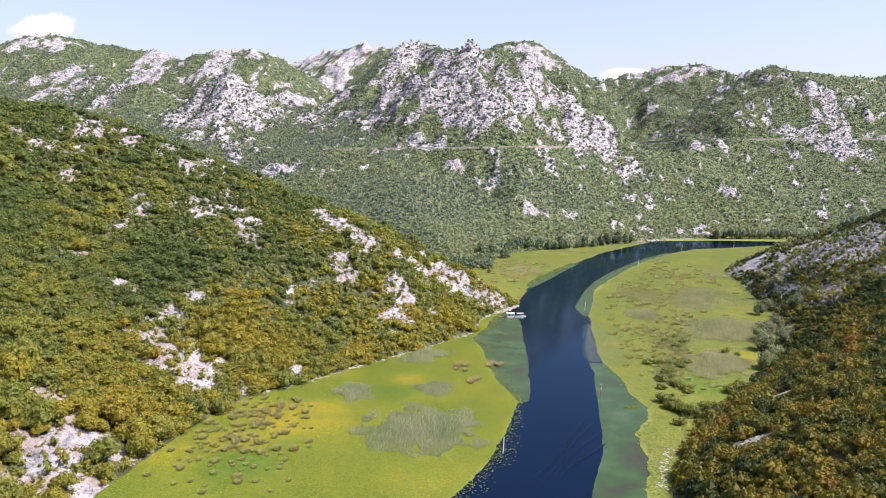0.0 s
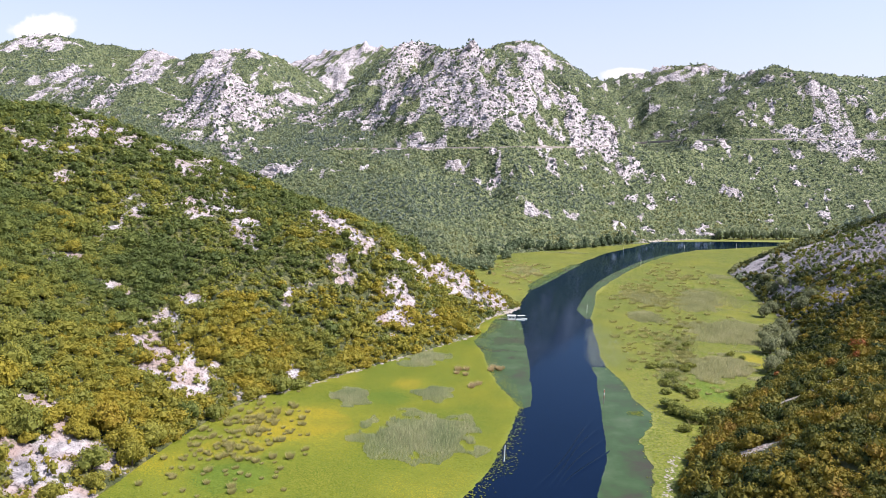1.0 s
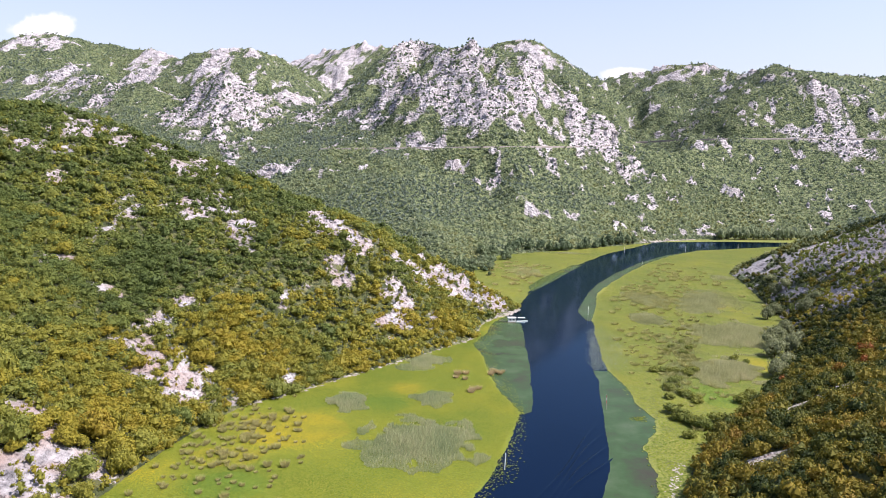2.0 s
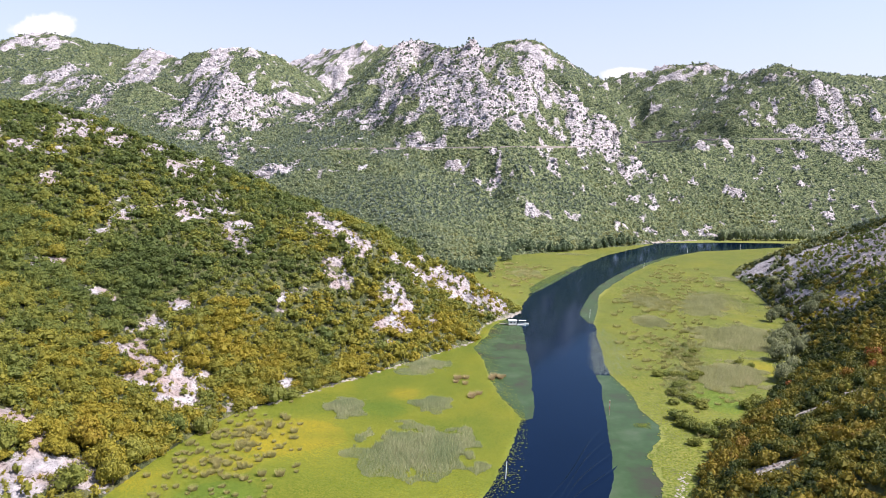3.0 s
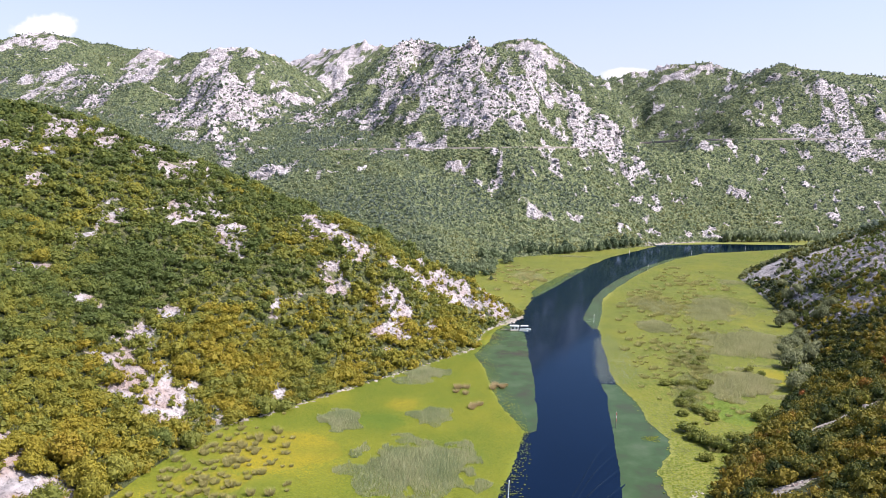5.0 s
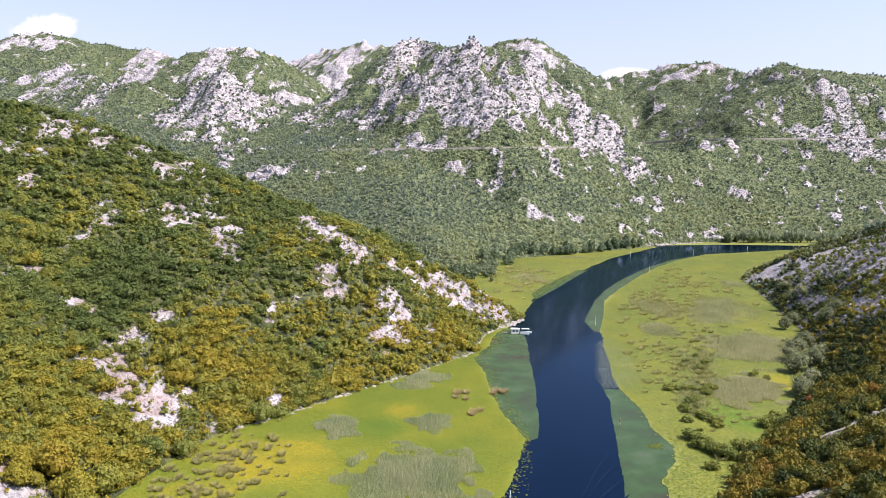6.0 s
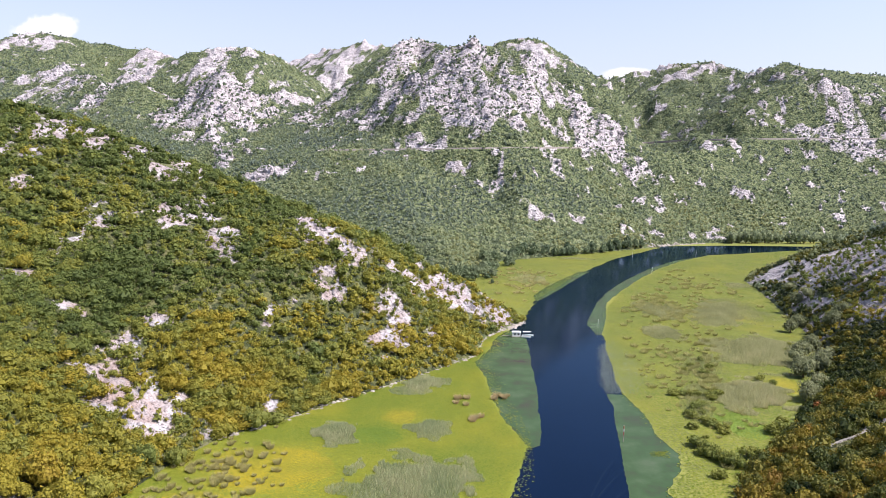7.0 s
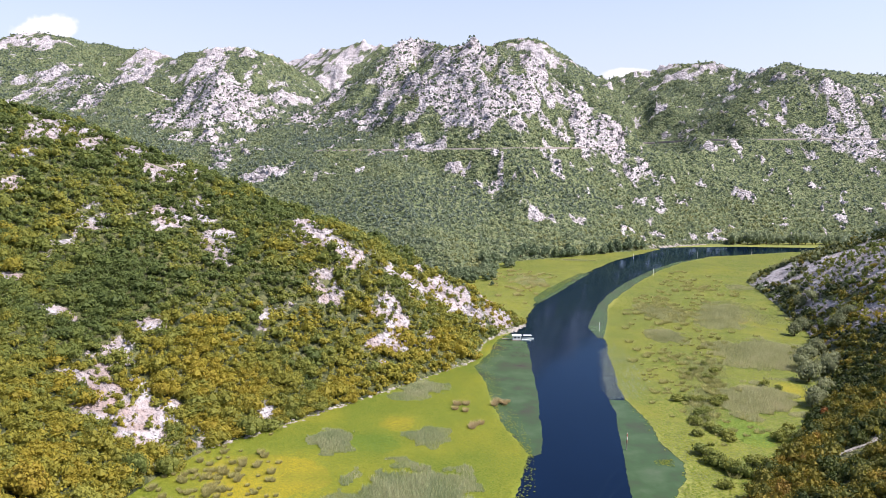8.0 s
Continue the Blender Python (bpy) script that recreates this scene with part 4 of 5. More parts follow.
def lily_leaves(name, outline, gap, size, seed, tone, label, z=0.105, lift=0.06, mat=LILY_LEAF, fringe=3.0):
    """Leaf blades standing a little above the mat, each a bent quad."""
    rng = np.random.RandomState(seed)
    xs, ys = [p[0] for p in outline], [p[1] for p in outline]
    x, y = scatter(rng, min(xs), max(xs), min(ys), max(ys), gap)
    live = (inside_distance(x, y, outline) > 1.0 - fringe * rng.rand(len(x)) ** 4) & in_view(x, y, 6)
    hills = slopes(x, y)
    live &= np.maximum(np.maximum(hills[0], hills[1]), hills[2]) < 0.4
    x, y = x[live], y[live]
    n = len(x)
    t = tone(x, y) + 0.07 * rng.normal(size=n)
    a, w = rng.rand(n) * 6.283, size * (0.6 + 0.8 * rng.rand(n))
    tilt = 0.05 + 0.2 * rng.rand(n)
    up = z + lift * rng.rand(n)
    ca, sa = np.cos(a), np.sin(a)
    quad = [(-1, -0.4, 0.0), (0.1, -0.9, 0.25), (1, 0.3, 0.9), (-0.2, 0.9, 0.35)]
    v = np.stack([np.stack([x + w * (p * ca - q * sa), y + w * (p * sa + q * ca), up + w * tilt * r], 1) for p, q, r in quad], 1).reshape(-1, 3)
    print(name, n, "leaves")
    tagged(new(name, mesh_from(name, v, np.arange(4 * n).reshape(-1, 4), mat, 4, tone=np.repeat(np.clip(t, 0, 0.92), 4))), label, "water lilies", kind="stuff")


def lily_tone(x, y):
    gold = 1.0 * np.exp(-((x + 52) / 20) ** 2 - ((y - 226) / 22) ** 2) + 0.6 * np.exp(-((x + 14) / 13) ** 2 - ((y - 188) / 13) ** 2) + 0.8 * np.exp(-((x + 82) / 10) ** 2 - ((y - 192) / 10) ** 2) + 0.7 * np.exp(-((x + 22) / 7) ** 2 - ((y - 272) / 9) ** 2) + 0.35 * np.exp(-((x + 70) / 16) ** 2 - ((y - 180) / 25) ** 2)
    green = np.exp(-((x + 62) / 9) ** 2 - ((y - 190) / 12) ** 2) + np.exp(-((x + 30) / 9) ** 2 - ((y - 258) / 9) ** 2)
    return 0.25 + 0.62 * gold - 0.32 * green + 0.7 * (fbm(x, y, 12, 4, 2) - 0.5) + 0.5 * (fbm(x, y, 45, 2, 4) - 0.5) + 0.08 * step(-5, 12, x)


def meadow_tone(x, y):
    green = np.exp(-((x - 85) / 9) ** 2 - ((y - 277) / 12) ** 2)
    gold = np.exp(-((x - 120) / 6) ** 2 - ((y - 322) / 10) ** 2) + 1.3 * np.exp(-((x - 142) / 7) ** 2 - ((y - 453) / 16) ** 2) + 0.6 * np.exp(-((x - 150) / 10) ** 2 - ((y - 440) / 25) ** 2)
    return 0.20 - 0.22 * green + 0.4 * gold + 0.85 * (fbm(x, y, 14, 4, 5) - 0.5) - 0.12 * step(0.5, 0.62, fbm(x, y, 40, 3, 3))


lily_leaves("lily_leaves", [(-14, 130), (-4, 175), (2, 189), (8, 205), (12, 228), (17, 250), (11, 271), (7, 292), (5, 318), (1, 340), (6, 360), (10, 385), (18, 404), (6, 410),
                            (-10, 384), (-20, 345), (-46, 300), (-80, 268), (-98, 225), (-108, 160), (-114, 130)], 0.43, 0.235, 51, lily_tone,
            "raised yellow-green lily leaves crowding the shallows", fringe=8.0)
lily_leaves("lily_leaves", [(54, 303), (54, 324), (57, 356), (61, 397), (69, 436), (75, 474), (120, 474), (172, 474), (172, 424), (150, 359), (134, 326), (108, 281), (84, 245), (66, 215),
                            (58, 180), (52, 150), (44, 150), (44, 184), (50, 205), (50, 224), (57, 237), (60.5, 249), (56.5, 263), (56, 284)], 0.75, 0.33, 52, meadow_tone,
            "green and yellow leaves of the flooded meadow")
# pale leaf colour here stands in for sky glare on the wet edge
lily_leaves("lily_leaves", [(47, 304), (49, 330), (53, 356), (57, 378), (64, 388), (68, 360), (66, 325), (60, 306)], 0.62, 0.28, 56, meadow_tone,
            "lily leaves paled by painted sky glare, thinning out over open water", z=0.06, mat=GLARE_LEAF)
lily_leaves("lily_leaves", [(52, 246), (57, 247), (56, 252), (51, 251)], 0.45, 0.26, 53, meadow_tone, "small island of lily leaves in the weed")
lily_leaves("meadow_leaves", [(75, 470), (88, 512), (112, 570), (137, 623), (171, 682), (207, 726), (251, 752), (297, 780), (430, 810), (440, 715), (290, 675), (222, 620), (200, 580), (192, 520), (176, 470)],
            1.35, 0.6, 54, meadow_tone, "coarse green sedge leaves of the far meadow")
lily_leaves("meadow_leaves", [(24, 424), (34, 476), (51, 522), (67, 569), (89, 625), (116, 682), (150, 737), (176, 778), (163, 782), (119, 742), (74, 702), (14, 655), (-4, 605),
                              (-30, 570), (-10, 510), (10, 450)], 1.2, 0.5, 55, meadow_tone, "coarse green leaves of the wet meadow")

# ---------------------------------------------------------------- single things
def part(name, bm, mat, parent, label="", at=None):
    """One mesh object under a thing or under a part."""
    me = bpy.data.meshes.new(name)
    bm.to_mesh(me)
    bm.free()
    me.materials.append(mat)
    ob = new(name, me)
    ob.parent = parent
    if at is not None:
        ob.matrix_basis = at
    return tagged(ob, label)


def box(bm, x0, x1, y0, y1, z0, z1, bevel=0.0):
    made = bmesh.ops.create_cube(bm, size=1)["verts"]
    for v in made:
        v.co = Vector(((x0 + x1) / 2 + v.co.x * (x1 - x0), (y0 + y1) / 2 + v.co.y * (y1 - y0), (z0 + z1) / 2 + v.co.z * (z1 - z0)))
    if bevel:
        edges = list({e for v in made for e in v.link_edges})
        bmesh.ops.bevel(bm, geom=edges, offset=bevel, segments=1, affect="EDGES")
    return bm


def limb(bm, a, b, r0, r1, sides=6):
    """A tapered round limb from a to b."""
    a, b = Vector(a), Vector(b)
    turn = (b - a).to_track_quat("Z", "Y").to_matrix().to_4x4()
    bmesh.ops.create_cone(bm, cap_ends=True, segments=sides, radius1=r0, radius2=r1, depth=(b - a).length,
                          matrix=Matrix.Translation((a + b) / 2) @ turn)


def array_mesh(name, data, mat, scale, tone):
    v, f, own = data
    return mesh_from(name, v * np.array(scale), f, mat, 3, tone=own + tone)


def tree(name, label, category, height, radius, mat, tone, seed, lumps=11, cards=850, leaf=0.068, droop=False):
    """A tree of unit use: a forked tapered trunk under an uneven crown of leaf clumps."""
    rng = np.random.RandomState(seed)
    base = tagged(new(name), label, category)
    bm = bmesh.new()
    fork = 0.28 * height
    limb(bm, (0, 0, -0.6), (0.05 * radius, 0.03 * radius, fork), 0.045 * height, 0.03 * height, 8)
    for k in range(5):
        a = k * 1.257 + rng.rand()
        limb(bm, (0.05 * radius, 0.03 * radius, fork * (0.75 + 0.25 * rng.rand())),
             (0.6 * radius * math.cos(a), 0.6 * radius * math.sin(a), height * (0.55 + 0.2 * rng.rand())), 0.02 * height, 0.006 * height, 5)
    part("trunk", bm, BARK, base)
    data = crown(rng, lumps, cards, leaf, 0.66, 0.18 if not droop else 0.05)
    top = data[0][:, 2].max()
    ob = new("crown", array_mesh("crown", data, mat, (radius / 1.02, radius / 1.02, height / top), tone))
    ob.parent = base
    return base


def plant(prototype, spots, group, seed, spread=0.25):
    """Copies of a tree at places in the plan: x, y, scale. The first place takes the prototype itself."""
    rng = random.Random(seed)
    for k, (x, y, scale) in enumerate(spots):
        z = max(float(terrain(np.array([x]), np.array([y]))[0][0]), 0.08)
        tall = 1 + spread * (rng.random() - 0.5)
        m = Matrix.Translation((x, y, z - 0.1)) @ Matrix.Rotation(rng.random() * 6.28, 4, "Z") @ Matrix.Diagonal((scale, scale, scale * tall, 1))
        ob = copy_thing(prototype, m) if k else prototype
        if not k:
            prototype_matrix = m
        tagged(ob, group=group)
    prototype.matrix_basis = prototype_matrix


def row(seed, count, line, jitter, low, high):
    """Places scattered along a line in the plan."""
    rng = random.Random(seed)
    out = []
    for k in range(count):
        t = (k + rng.random()) / count * (len(line) - 1)
        i = min(int(t), len(line) - 2)
        f = t - i
        x = line[i][0] + f * (line[i + 1][0] - line[i][0]) + jitter * (rng.random() - 0.5)
        y = line[i][1] + f * (line[i + 1][1] - line[i][1]) + jitter * (rng.random() - 0.5)
        out.append((x, y, low + (high - low) * rng.random()))
    return out


# willows and shore trees
willow = tree("willow_tree", "grey-green willow at the edge of the flooded meadow", "tree", 9.5, 4.8, WILLOW, 0.35, 61)
willow_round = tree("willow_tree", "rounded grey-green willow at the edge of the flooded meadow", "tree", 8.0, 4.6, WILLOW, 0.5, 62)
places = [(120, 306, 0.85), (129, 335, 1.0), (137, 340, 1.05), (143, 370, 1.0), (166, 396, 1.0), (173, 402, 0.9), (178, 464, 0.85), (183, 462, 0.8), (166, 430, 0.9),
          (187, 497, 0.8), (117, 303, 0.7), (128, 318, 0.75), (152, 380, 0.85), (134, 352, 0.95), (156, 416, 0.8), (145, 352, 0.9)]
plant(willow, places[::2], "willows along the meadow", 1)
plant(willow_round, places[1::2], "willows along the meadow", 2)
far_willow = tree("willow_tree", "pale willow in a row by the far bank", "tree", 13.5, 5.2, GROVE, 1.0, 63, 10, 260, 0.125)
plant(far_willow, row(3, 58, [(262, 838), (300, 846), (350, 857), (400, 868), (440, 876)], 11, 0.65, 1.05), "row of willows by the far bank", 4)
bank_tree = tree("bank_tree", "dark green tree in the belt below the mountain", "tree", 8.5, 3.9, GROVE, 0.30, 64, 9, 150, 0.17)
plant(bank_tree, row(5, 42, [(24, 652), (40, 676), (60, 690), (80, 702), (104, 722), (130, 745), (155, 768)], 7, 0.7, 1.15), "tree belt below the mountain", 6)
valley_tree = tree("valley_tree", "blue-green tree in the grove behind the headland", "tree", 9, 4.2, GROVE, 0.6, 65, 9, 170, 0.16)
plant(valley_tree, row(7, 44, [(-52, 515), (-34, 540), (-16, 555), (2, 560), (6, 585), (16, 618), (22, 640)], 22, 0.65, 1.15), "grove behind the headland", 8)
plant(tree("meadow_tree", "small round tree standing in the far meadow", "tree", 5.5, 3.0, GROVE, 0.4, 66, 9, 150, 0.15), [(13.5, 586, 1.0), (7, 556, 1.0), (24, 621, 0.9), (10.5, 537, 0.6)],
      "trees in the far meadow", 9)
shore_tree = tree("shore_tree", "broad olive-green tree leaning over the lily water", "tree", 8.0, 4.6, TREE_LEAVES, 0.40, 67, 13, 1300, 0.055)
plant(shore_tree, [(-86, 201, 1.05)], "trees on the stony shore", 10)
plant(tree("shore_tree", "round dark-green tree at the water's edge", "tree", 7.0, 4.0, TREE_LEAVES, 0.22, 68, 12, 1100, 0.058), [(-65, 257, 1.0), (-84, 223, 0.85), (-78, 228, 0.8)],
      "trees on the stony shore", 11)
plant(tree("shore_tree", "dense green tree below the bare slope", "tree", 6.5, 4.3, TREE_LEAVES, 0.24, 69, 12, 1100, 0.058), [(-93, 181, 1.15), (-1, 352, 0.7)],
      "trees on the stony shore", 12)
rust = tree("autumn_tree", "small rust-red autumn tree on the hillside", "tree", 4.6, 2.4, TREE_LEAVES, 0.88, 70, 9, 500, 0.085)
plant(rust, [(121, 261, 1.1), (135, 272, 1.2), (131, 264, 0.8), (113, 284, 0.8), (98, 256, 0.8)], "red autumn trees", 13)
meadow_bush = tree("meadow_bush", "olive-green bush standing in the flooded meadow", "bush", 3.4, 2.5, TREE_LEAVES, 0.24, 71, 9, 480, 0.088, True)
plant(meadow_bush, [(90.5, 334, 0.9), (95.3, 342, 0.95), (66, 234, 0.9), (78, 249, 1.0), (81, 252, 0.8), (87, 306, 1.0), (84, 302, 0.8), (75, 291, 0.8), (86, 248, 1.0), (95, 262, 0.9)]
      + row(21, 9, [(65.5, 256), (69, 248), (73, 241)], 2.0, 0.95, 1.3), "bushes in the meadow", 14)
low_bush = tree("meadow_bush", "low grey-green bush in the flooded meadow", "bush", 2.6, 2.2, TREE_LEAVES, 0.28, 72, 8, 400, 0.095, True)
plant(low_bush, [(110, 328, 0.95), (113.5, 324, 0.75), (137, 374, 0.9), (144, 385, 0.9), (94, 270, 1.5), (97, 274, 1.1), (100, 280, 0.9), (80, 306, 0.9), (88, 345, 0.8), (84, 338, 0.7), (95, 355, 0.7)]
      + row(22, 8, [(71, 308), (78, 304), (85, 304)], 2.6, 0.7, 1.1) + row(23, 10, [(70, 287), (75, 277), (79, 268)], 2.6, 0.75, 1.2)
      + row(24, 9, [(77, 298), (74, 285), (68, 262)], 5.0, 0.5, 0.9), "bushes in the meadow", 15)


# the nearest shrubs of both hillsides, one by one
def hillside_shrubs(spots, tone, names, tones, seed, group, mat):
    kinds = [tree(name, label, "shrub", 3.6, 2.15, mat, t, seed + k, 8, 1400, 0.066) for k, ((name, label), t) in enumerate(zip(names, tones))]
    z = terrain(spots[:, 0], spots[:, 1])[0]
    want = tone(spots[:, 0], spots[:, 1], z) + 0.06 * np.random.RandomState(seed).normal(size=len(spots))
    pick = np.argmin(np.abs(want[:, None] - np.array(tones)[None]), 1)
    for k, kind in enumerate(kinds):
        mine = [(float(a), float(b), float(c) / 2.0) for a, b, c in spots[pick == k]] or [(float(spots[k][0]), float(spots[k][1]), 0.9)]
        plant(kind, mine, group, seed + k, 0.4)


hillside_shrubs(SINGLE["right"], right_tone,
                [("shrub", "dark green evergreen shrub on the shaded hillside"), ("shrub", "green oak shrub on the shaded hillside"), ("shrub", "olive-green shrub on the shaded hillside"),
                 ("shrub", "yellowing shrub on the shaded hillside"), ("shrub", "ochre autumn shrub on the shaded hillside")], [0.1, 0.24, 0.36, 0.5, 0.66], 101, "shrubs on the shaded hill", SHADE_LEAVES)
hillside_shrubs(SINGLE["left"], left_tone,
                [("shrub", "green oak shrub on the sunny hillside"), ("shrub", "olive-green shrub on the sunny hillside"), ("shrub", "yellow-green shrub on the sunny hillside"),
                 ("shrub", "golden shrub on the sunny hillside")], [0.2, 0.36, 0.5, 0.62], 111, "shrubs on the sunny hill", TREE_LEAVES)


# tufts of sedge on the lily field and the meadows
def tuft(name, label, seed, tone):
    rng = np.random.RandomState(seed)
    n = 460
    r, a = 0.9 * np.sqrt(rng.rand(n)), rng.rand(n) * 6.283
    v, f, own = blades(np.stack([r * np.cos(a), r * np.sin(a), np.zeros(n)], 1), 0.7 + 1.0 * rng.rand(n), 0.022 + 0.03 * rng.rand(n), 0.5, tone + 0.15 * rng.normal(size=n), seed)
    return tagged(new(name, mesh_from(name, v, f, SEDGE, 3, tone=own)), label, "sedge")


def sow(prototype, spots, group, seed):
    rng = random.Random(seed)
    first = None
    for k, (x, y, s) in enumerate(spots):
        m = Matrix.Translation((x, y, 0.1)) @ Matrix.Rotation(rng.random() * 6.28, 4, "Z") @ Matrix.Diagonal((s, s, s * (0.8 + 0.4 * rng.random()), 1))
        ob = copy_thing(prototype, m) if k else prototype
        first = m if not k else first
        tagged(ob, group=group)
    prototype.matrix_basis = first


tuft_rng = random.Random(3)
spots = [(-64 + 9 * tuft_rng.gauss(0, 1), 215 + 17 * tuft_rng.gauss(0, 1), 0.45 + 0.6 * tuft_rng.random() ** 2) for k in range(190)]
sow(tuft("sedge_tuft", "olive sedge tuft standing among lily leaves", 81, 0.5), [s for s in spots if inside_distance(np.array([s[0]]), np.array([s[1]]), LEFT_FOOT)[0] < -1.5],
    "sedge tufts in the lilies", 5)
spots = [(82 + 30 * t + 5 * tuft_rng.gauss(0, 1), 312 + 93 * t + 4 * tuft_rng.gauss(0, 1), 0.55 + 0.6 * tuft_rng.random()) for t in (tuft_rng.random() for k in range(60))]
sow(tuft("sedge_tuft", "grey-green sedge tuft in the flooded meadow", 82, 0.15), spots, "sedge tufts in the meadow", 6)


def tuft_field(spots, seed, tone, label):
    """Scattered tufts too far apart and too many to name."""
    rng = np.random.RandomState(seed)
    p = np.repeat(np.array(spots), 150, 0)
    n = len(p)
    r, a = 1.2 * np.sqrt(rng.rand(n)) * p[:, 2], rng.rand(n) * 6.283
    v, f, own = blades(np.stack([p[:, 0] + r * np.cos(a), p[:, 1] + r * np.sin(a), np.full(n, 0.1)], 1), (0.5 + 0.8 * rng.rand(n)) * p[:, 2], (0.05 + 0.05 * rng.rand(n)) * p[:, 2], 0.7,
                       tone + 0.15 * rng.normal(size=n), seed)
    tagged(new("sedge_tufts", mesh_from("sedge_tufts", v, f, SEDGE, 3, tone=own)), label, "sedge", kind="stuff")


spots = [(82 + 10 * tuft_rng.gauss(0, 1), 330 + 45 * tuft_rng.gauss(0, 1), 0.6 + 0.9 * tuft_rng.random() ** 2) for k in range(170)]
spots = [s for s in spots if inside_distance(np.array([s[0]]), np.array([s[1]]), RIGHT_FOOT)[0] < -2 and s[0] > 60 + 0.1 * (s[1] - 300)]
spots += [(108 + 14 * tuft_rng.gauss(0, 1), 470 + 30 * tuft_rng.gauss(0, 1), 0.9 + 0.9 * tuft_rng.random()) for k in range(130)]
spots += [(150 + 12 * tuft_rng.gauss(0, 1), 560 + 40 * tuft_rng.gauss(0, 1), 0.9 + 0.8 * tuft_rng.random()) for k in range(60)]
spots = [s for s in spots if s[0] > 3 + np.interp(s[1], [300, 356, 397, 436, 474, 512, 570, 623, 682], [58, 60, 66, 76, 82, 94, 118, 142, 180])]
tuft_field(spots, 85, 0.3, "olive sedge tufts scattered over the flooded meadow")
spots = [(30 + 12 * tuft_rng.gauss(0, 1), 550 + 35 * tuft_rng.gauss(0, 1), 0.9 + 0.9 * tuft_rng.random() ** 2) for k in range(70)]
tuft_field([s for s in spots if s[0] < 20 + (s[1] - 440) * 0.27 and s[0] > 0], 86, 0.45, "sedge tufts scattered over the far wet meadow")
spots = [(x + 2.5 * tuft_rng.gauss(0, 1), y + 2.5 * tuft_rng.gauss(0, 1), 0.6 + 0.5 * tuft_rng.random()) for x, y in ((-3, 289), (-1, 272), (10, 294)) for k in range(5)]
sow(tuft("dead_tuft", "dry brown tuft in the shallow weed", 84, 0.95), spots, "dry tufts", 8)

# ---------------------------------------------------------------- poles, moored boat and floating hut
WHITE = plain("white_paint", (0.78, 0.78, 0.76), 0.5, 0.2, 0.3)
RED = plain("faded_red_paint", (0.42, 0.12, 0.08), 0.6, 0.3, 0.3)
GREY_WOOD = plain("weathered_wood", (0.30, 0.27, 0.23), 0.85, 0.4, 0.3)
DARK = plain("dark_interior", (0.03, 0.03, 0.035), 0.6, 0.2, 0.3)
HULL = plain("hull_paint", (0.62, 0.68, 0.66), 0.4, 0.2, 0.3)


def channel_pole(x, y, tall, lean, banded, label):
    base = tagged(new("channel_pole"), label, "pole", "channel poles")
    bm = bmesh.new()
    limb(bm, (0, 0, -1.5), (lean, 0, tall), 0.13, 0.10, 10)
    part("post", bm, WHITE if not banded else GREY_WOOD, base)
    if banded:
        for k, mat in enumerate((RED, WHITE, RED)):
            bm = bmesh.new()
            z0, z1 = tall * (0.45 + 0.18 * k), tall * (0.45 + 0.18 * (k + 1))
            limb(bm, (lean * (z0 + 1.5) / (tall + 1.5), 0, z0), (lean * (z1 + 1.5) / (tall + 1.5), 0, z1), 0.145, 0.14, 10)
            part("band", bm, mat, base, "faded red band" if mat is RED else "white band")
    bm = bmesh.new()
    limb(bm, (lean, 0, tall), (lean, 0, tall + 0.12), 0.14, 0.02, 10)
    part("cap", bm, WHITE, base)
    base.matrix_basis = pose(x, y, 0)


channel_pole(9.6, 204.5, 4.6, 0.22, False, "slim white channel pole beside the lily leaves")
channel_pole(45, 257.5, 5.0, 0.05, True, "red and white banded channel pole in the weed")
channel_pole(61, 412, 4.6, 0.0, False, "slim white channel pole at the weed's edge")
channel_pole(129.5, 603, 5.0, 0.0, False, "slim pale channel pole on the outer bend")
channel_pole(193, 717, 5.0, 0.0, False, "slim pale channel pole far down the river")
channel_pole(252, 752, 5.0, 0.0, False, "slim pale channel pole far down the river")
channel_pole(133.5, 696, 5.0, 0.0, False, "slim pale channel pole by the far meadow")


def floating_hut(x, y, turn):
    base = tagged(new("floating_hut"), "small white floating hut on a raft by the shore", "boathouse")
    bm = bmesh.new()
    box(bm, -2.3, 2.3, -1.5, 1.5, -0.15, 0.3, 0.05)
    part("raft", bm, GREY_WOOD, base, "weathered plank raft")
    for k in range(2):
        bm = bmesh.new()
        limb(bm, (-2.3, -0.9 + 1.8 * k, -0.1), (2.3, -0.9 + 1.8 * k, -0.1), 0.32, 0.32, 10)
        part("float", bm, DARK, base, "dark float under the raft")
    bm = bmesh.new()
    box(bm, -1.9, 1.9, -1.2, 1.2, 0.3, 2.3, 0.03)
    wall = part("cabin", bm, WHITE, base, "white painted cabin")
    for k in range(2):
        bm = bmesh.new()
        box(bm, -1.3 + 1.7 * k, -0.4 + 1.7 * k, -1.225, -1.195, 1.1, 1.8)
        part("window", bm, DARK, wall, "dark window")
    bm = bmesh.new()
    box(bm, 1.895, 1.925, -0.4, 0.4, 0.35, 2.1)
    part("door", bm, GREY_WOOD, wall, "grey plank door")
    bm = bmesh.new()
    box(bm, -2.15, 2.15, -1.45, 1.45, 2.3, 2.42, 0.03)
    part("roof", bm, WHITE, base, "flat white roof")
    base.matrix_basis = pose(x, y, 0, 0, 0, turn)


